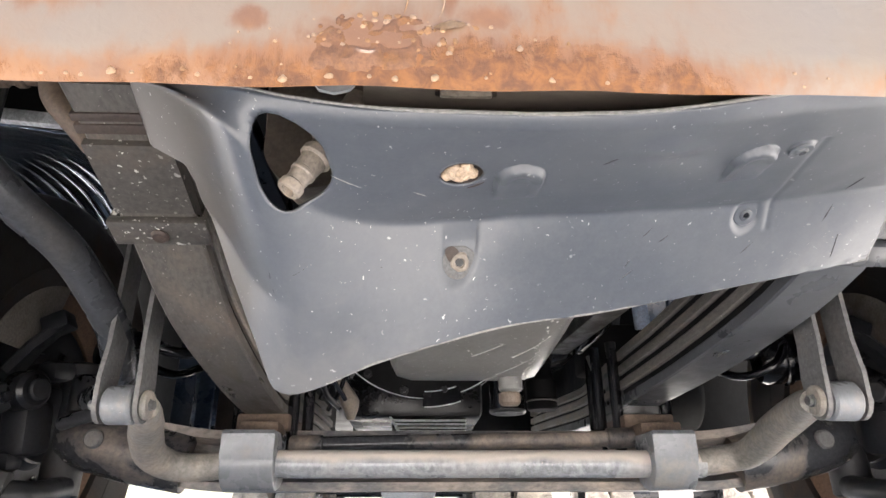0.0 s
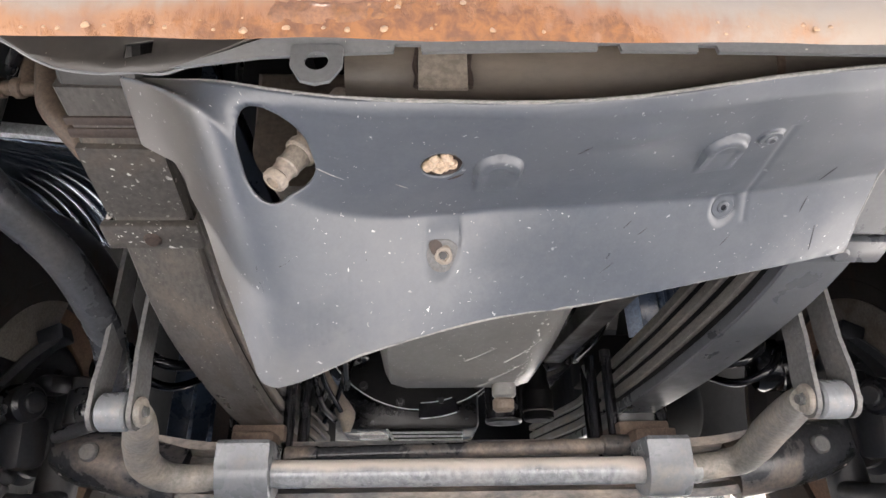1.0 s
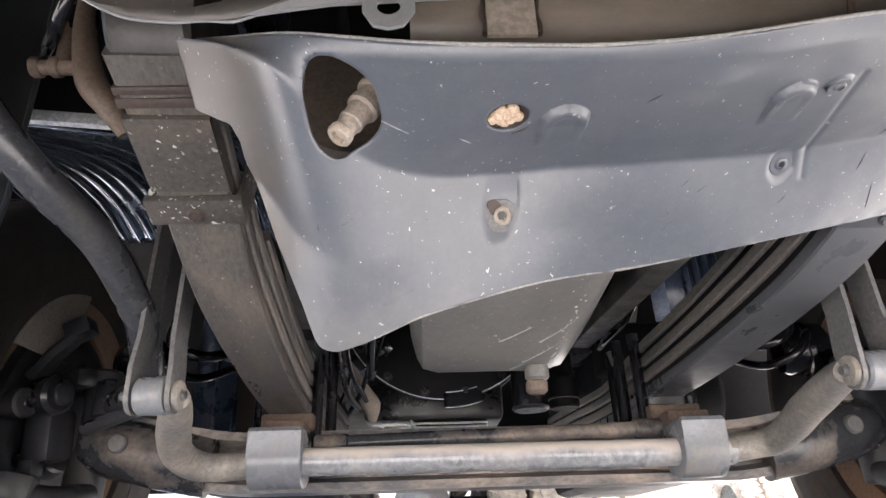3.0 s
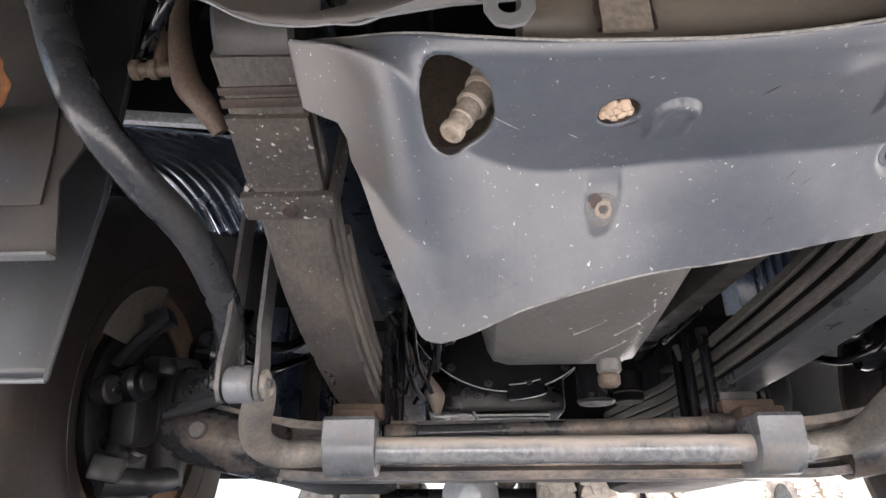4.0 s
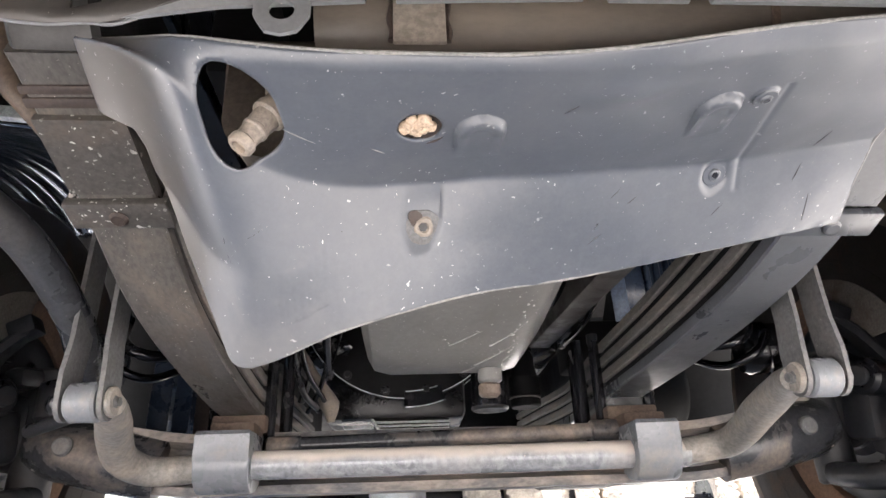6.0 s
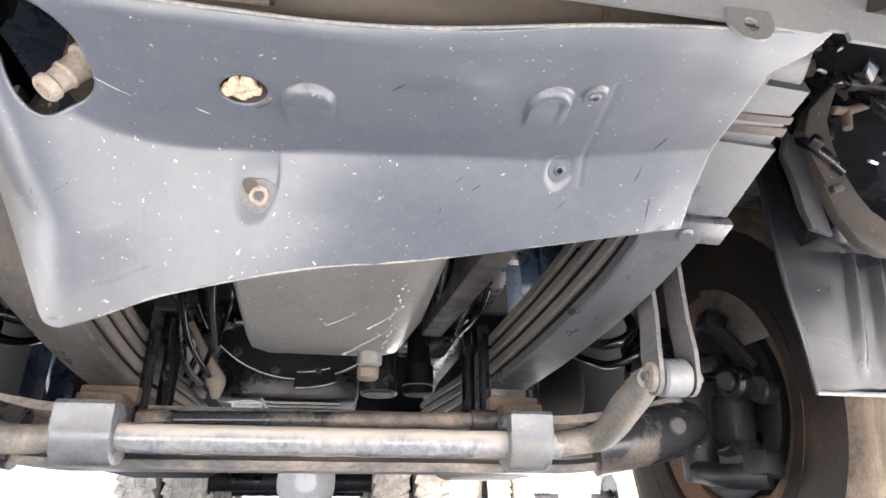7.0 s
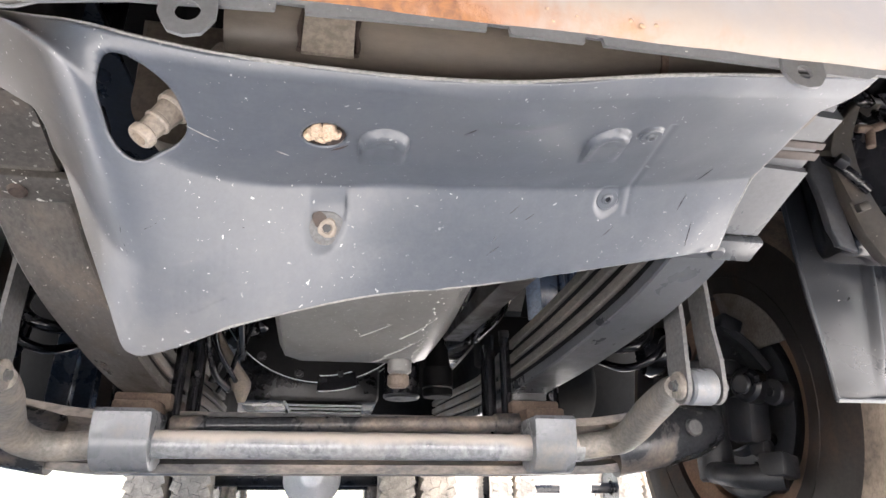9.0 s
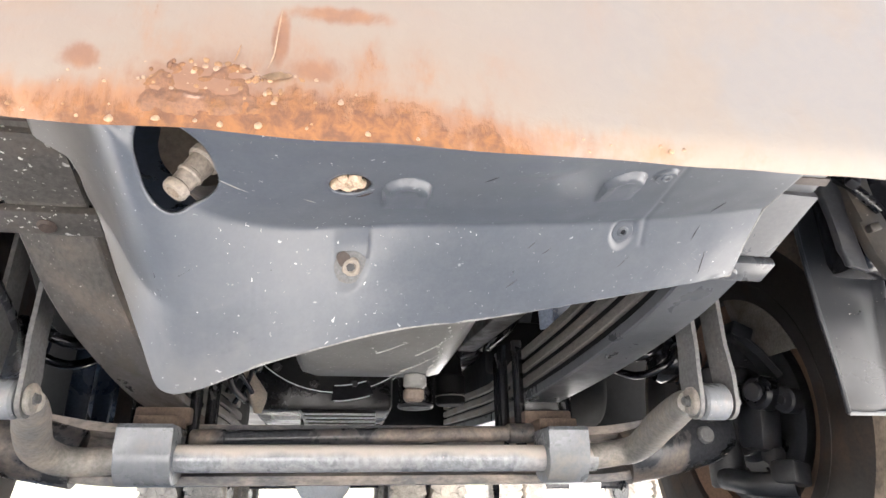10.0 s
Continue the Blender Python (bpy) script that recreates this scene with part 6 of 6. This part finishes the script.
for k in range(46):
    bm = bmesh.new()
    p = Vector((rng.uniform(0.62, 0.98), rng.uniform(0.70, 0.80), rng.uniform(0.65, 0.92)))
    if k % 2:
        box(bm, p, (rng.uniform(0.01, 0.04), 0.015, rng.uniform(0.008, 0.03)), (rng.uniform(-30, 30), rng.uniform(-40, 40), rng.uniform(-30, 30)), 0.003)
        part("bracket", bm, (M_DARK, M_WRAP, M_BLACK, M_WRAP, M_BLACK, M_SAND)[k // 2 % 6], t)
    else:
        q = p + Vector((rng.uniform(-0.08, 0.08), 0.05, rng.uniform(0.02, 0.12)))
        tube(bm, [p, p.lerp(q, 0.5) + Vector((rng.uniform(-0.03, 0.03), -0.02, 0)), q], rng.uniform(0.004, 0.009), seg=10)
        part("cable", bm, M_BLACK, t)
bm = bmesh.new()
for a, b in (((0.690, 0.762, 0.803), (0.714, 0.762, 0.804)), ((0.714, 0.762, 0.804), (0.757, 0.762, 0.822)), ((0.714, 0.762, 0.806), (0.706, 0.762, 0.772))):
    rod(bm, a, b, 0.0065, seg=10, bevel=0.002)
part("forked_bracket", bm, M_RUST, t, "rusty forked bracket")
# small pale pieces added to stand for glints inside the lamp
for x, z in ((0.725, 0.717), (0.754, 0.732), (0.687, 0.868)):
    bm = bmesh.new()
    box(bm, (x, 0.757, z), (0.012, 0.004, 0.008), (-50, 20, 0), 0.001)
    part("clip", bm, M_SILVER, t, "small silver piece added as a glint")
bm = bmesh.new()
rod(bm, (0.40, 0.40, 0.655), (1.15, 0.42, 0.64), 0.045, seg=20)
solo("bumper_beam", bm, M_SAND, "dusty dark steel beam behind the bumper", "beam")

# ribbed blue panel and dark box beyond the spring
t = thing("ribbed_panel", (0.49, 1.50, 0.70), "navy blue pressed steel panel with upright ribs", "panel")
bm = bmesh.new()
top, low = [], []
for x in np.linspace(0.438, 0.580, 90):
    rib = 0.010 * max(0.0, min(1.0, 2.2 * math.sin((x - 0.438) / 0.0255 * 2 * math.pi))) if x > 0.476 else 0.0
    top.append(bm.verts.new((x, 1.50 - rib, 0.93)))
    low.append(bm.verts.new((x, 1.50 - rib, 0.705)))
for k in range(len(top) - 1):
    bm.faces.new((low[k], low[k + 1], top[k + 1], top[k]))
part("sheet", bm, M_NAVY, t).modifiers.new("thickness", "SOLIDIFY").thickness = 0.003
# end flange: the light on it is put into its paler blue
bm = bmesh.new()
box(bm, (0.418, 1.485, 0.765), (0.036, 0.006, 0.120), (12, 0, -24), 0.002)
part("end_flange", bm, M_NAVY_LIT, t, "bent end flange with its light put into a pale blue")
bm = bmesh.new()
box(bm, (0.4995, 1.490, 0.712), (0.010, 0.006, 0.010), bevel=0.002)
part("clip", bm, M_SILVER, t, "bright clip")
# black box added to fill the view behind the spring with dark
bm = bmesh.new()
box(bm, (0.54, 1.96, 0.765), (0.32, 0.10, 0.15), bevel=0.012)
solo("filler_box", bm, M_CAB, "black box added to darken the view behind the axle spring", "box")
t = thing("blue_bracket", (-0.74, 1.92, 0.60), "flat navy blue steel bracket plates behind the axle", "bracket")
for x, w, turn in ((-0.775, 0.055, 8), (-0.712, 0.050, -14)):
    bm = bmesh.new()
    box(bm, (x, 1.92, 0.66), (w, 0.010, 0.46), (0, 0, turn), 0.003)
    part("plate", bm, M_NAVY, t)
bm = bmesh.new()
box(bm, (-0.66, 1.95, 0.60), (0.05, 0.012, 0.30), bevel=0.003)
part("brown_plate", bm, M_WRAP, t, "rusty brown plate")
t = thing("shock_absorber", (-0.66, 1.86, 0.75), "dark ribbed shock absorber with a worn silver collar", "shock absorber")
bm = bmesh.new()
lathe(bm, (-0.685, 1.86, 0.84), (0.10, 0.0, -1), [(0, 0.02), (0, 0.034), (0.02, 0.036), (0.024, 0.030), (0.04, 0.036), (0.046, 0.030), (0.06, 0.036), (0.09, 0.036), (0.094, 0.028), (0.10, 0.012)], seg=28)
part("body", bm, M_DRUM, t)
bm = bmesh.new()
lathe(bm, (-0.676, 1.86, 0.75), (0.10, 0.0, -1), [(0, 0.0365), (0.010, 0.0365), (0.014, 0.030)], seg=28)
part("collar", bm, M_SILVER, t, "worn silver collar")

# crossmember added as a dark backing, and boxes that close the view past the gearbox
bm = bmesh.new()
box(bm, (0, 2.75, 0.80), (0.74, 0.12, 0.40), bevel=0.02)
solo("crossmember", bm, M_CAB, "black crossmember added to darken the view past the gearbox", "crossmember")
bm = bmesh.new()
box(bm, (0.235, 1.15, 0.672), (0.05, 0.74, 0.075), (2.5, 0, 2), 0.006)
solo("engine_beam", bm, M_GRIME, "dusty dark box beam beside the oil pan", "beam")
bm = bmesh.new()
box(bm, (-0.26, 1.10, 0.80), (0.06, 0.9, 0.16), bevel=0.01)
solo("engine_beam", bm, M_CAB, "dark box beam beside the oil pan", "beam")
bm = bmesh.new()
bmesh.ops.create_icosphere(bm, subdivisions=4, radius=0.03)
for v in bm.verts:
    v.co *= 1 + 0.3 * noise.noise(v.co * 50)
bmesh.ops.translate(bm, vec=(-0.70, 0.60, 0.683), verts=bm.verts)
rod(bm, (-0.70, 0.60, 0.69), (-0.86, 0.80, 0.78), 0.012, seg=14)
solo("rusty_hook", bm, M_ORANGE, "orange rusty hook end on the bracket", "hook")

# unseen cab skirts added against side sun; tanks and arch walls also close the sides
for sx in (-1, 1):
    slab("cab_skirt_sun_block", (sx * 1.24, 1.58, 1.10), (0.03, 2.6, 0.26), "unseen cab side skirt added to block side sun", "cab side")
    bm = bmesh.new()
    box(bm, (sx * 0.92, 3.55, 0.78), (0.56, 1.5, 0.62), bevel=0.08)
    solo("fuel_tank", bm, M_CAB, "dark side tank hung from the frame", "tank", "side tanks")
    bm = bmesh.new()
    box(bm, (sx * 0.90, 1.0, 1.06), (0.64, 0.02, 0.26), bevel=0.004)
    solo("arch_wall", bm, M_CAB, "dark panel above the arch liner", "panel", "arch walls")

t = thing("brake_fitting", (-0.57, 0.78, 0.80), "dirty brown pipe fittings and hoses beside the hanger", "fitting")
bm = bmesh.new()
tube(bm, [(-0.60, 0.76, 0.96), (-0.585, 0.755, 0.875), (-0.561, 0.755, 0.80), (-0.535, 0.76, 0.765), (-0.515, 0.78, 0.735)], [0.011, 0.015, 0.019, 0.017, 0.011], seg=20)
part("hose_end", bm, M_UNION, t, "dusty brown hose end")
for a, b, r in (((-0.645, 0.76, 0.828), (-0.565, 0.76, 0.826), 0.010), ((-0.645, 0.76, 0.828), (-0.632, 0.76, 0.828), 0.014), ((-0.62, 0.76, 0.828), (-0.607, 0.76, 0.828), 0.014), ((-0.612, 0.76, 0.90), (-0.606, 0.76, 0.826), 0.010), ((-0.586, 0.76, 0.90), (-0.585, 0.76, 0.826), 0.010)):
    bm = bmesh.new()
    rod(bm, a, b, r, seg=12, bevel=0.002)
    part("union", bm, M_UNION, t)
for k, pts in enumerate(([(-0.606, 0.76, 0.89), (-0.62, 0.76, 0.95), (-0.66, 0.80, 1.02), (-0.64, 0.90, 1.16)], [(-0.585, 0.76, 0.89), (-0.58, 0.78, 0.98), (-0.56, 0.85, 1.16)], [(-0.54, 0.72, 1.16), (-0.545, 0.70, 0.98), (-0.56, 0.68, 0.90), (-0.60, 0.72, 0.86), (-0.66, 0.80, 0.90), (-0.70, 0.9, 1.16)])):
    bm = bmesh.new()
    tube(bm, pts, 0.009, seg=10)
    part("hose", bm, M_BLACK, t)

# tank shapes added to cover the lower arch with something dark
for sx, n in ((-1, "dark blue"), (1, "black")):
    bm = bmesh.new()
    lathe(bm, (sx * 0.50, 2.30, 0.69), (sx, 0, 0), [(0, 0.06), (0.01, 0.12), (0.03, 0.135), (0.34, 0.135), (0.36, 0.12), (0.37, 0.06)], seg=40)
    solo("filler_tank", bm, M_CAB if sx > 0 else M_RAIL, n + " tank shape added to darken the view behind the front axle", "tank", "air tanks")
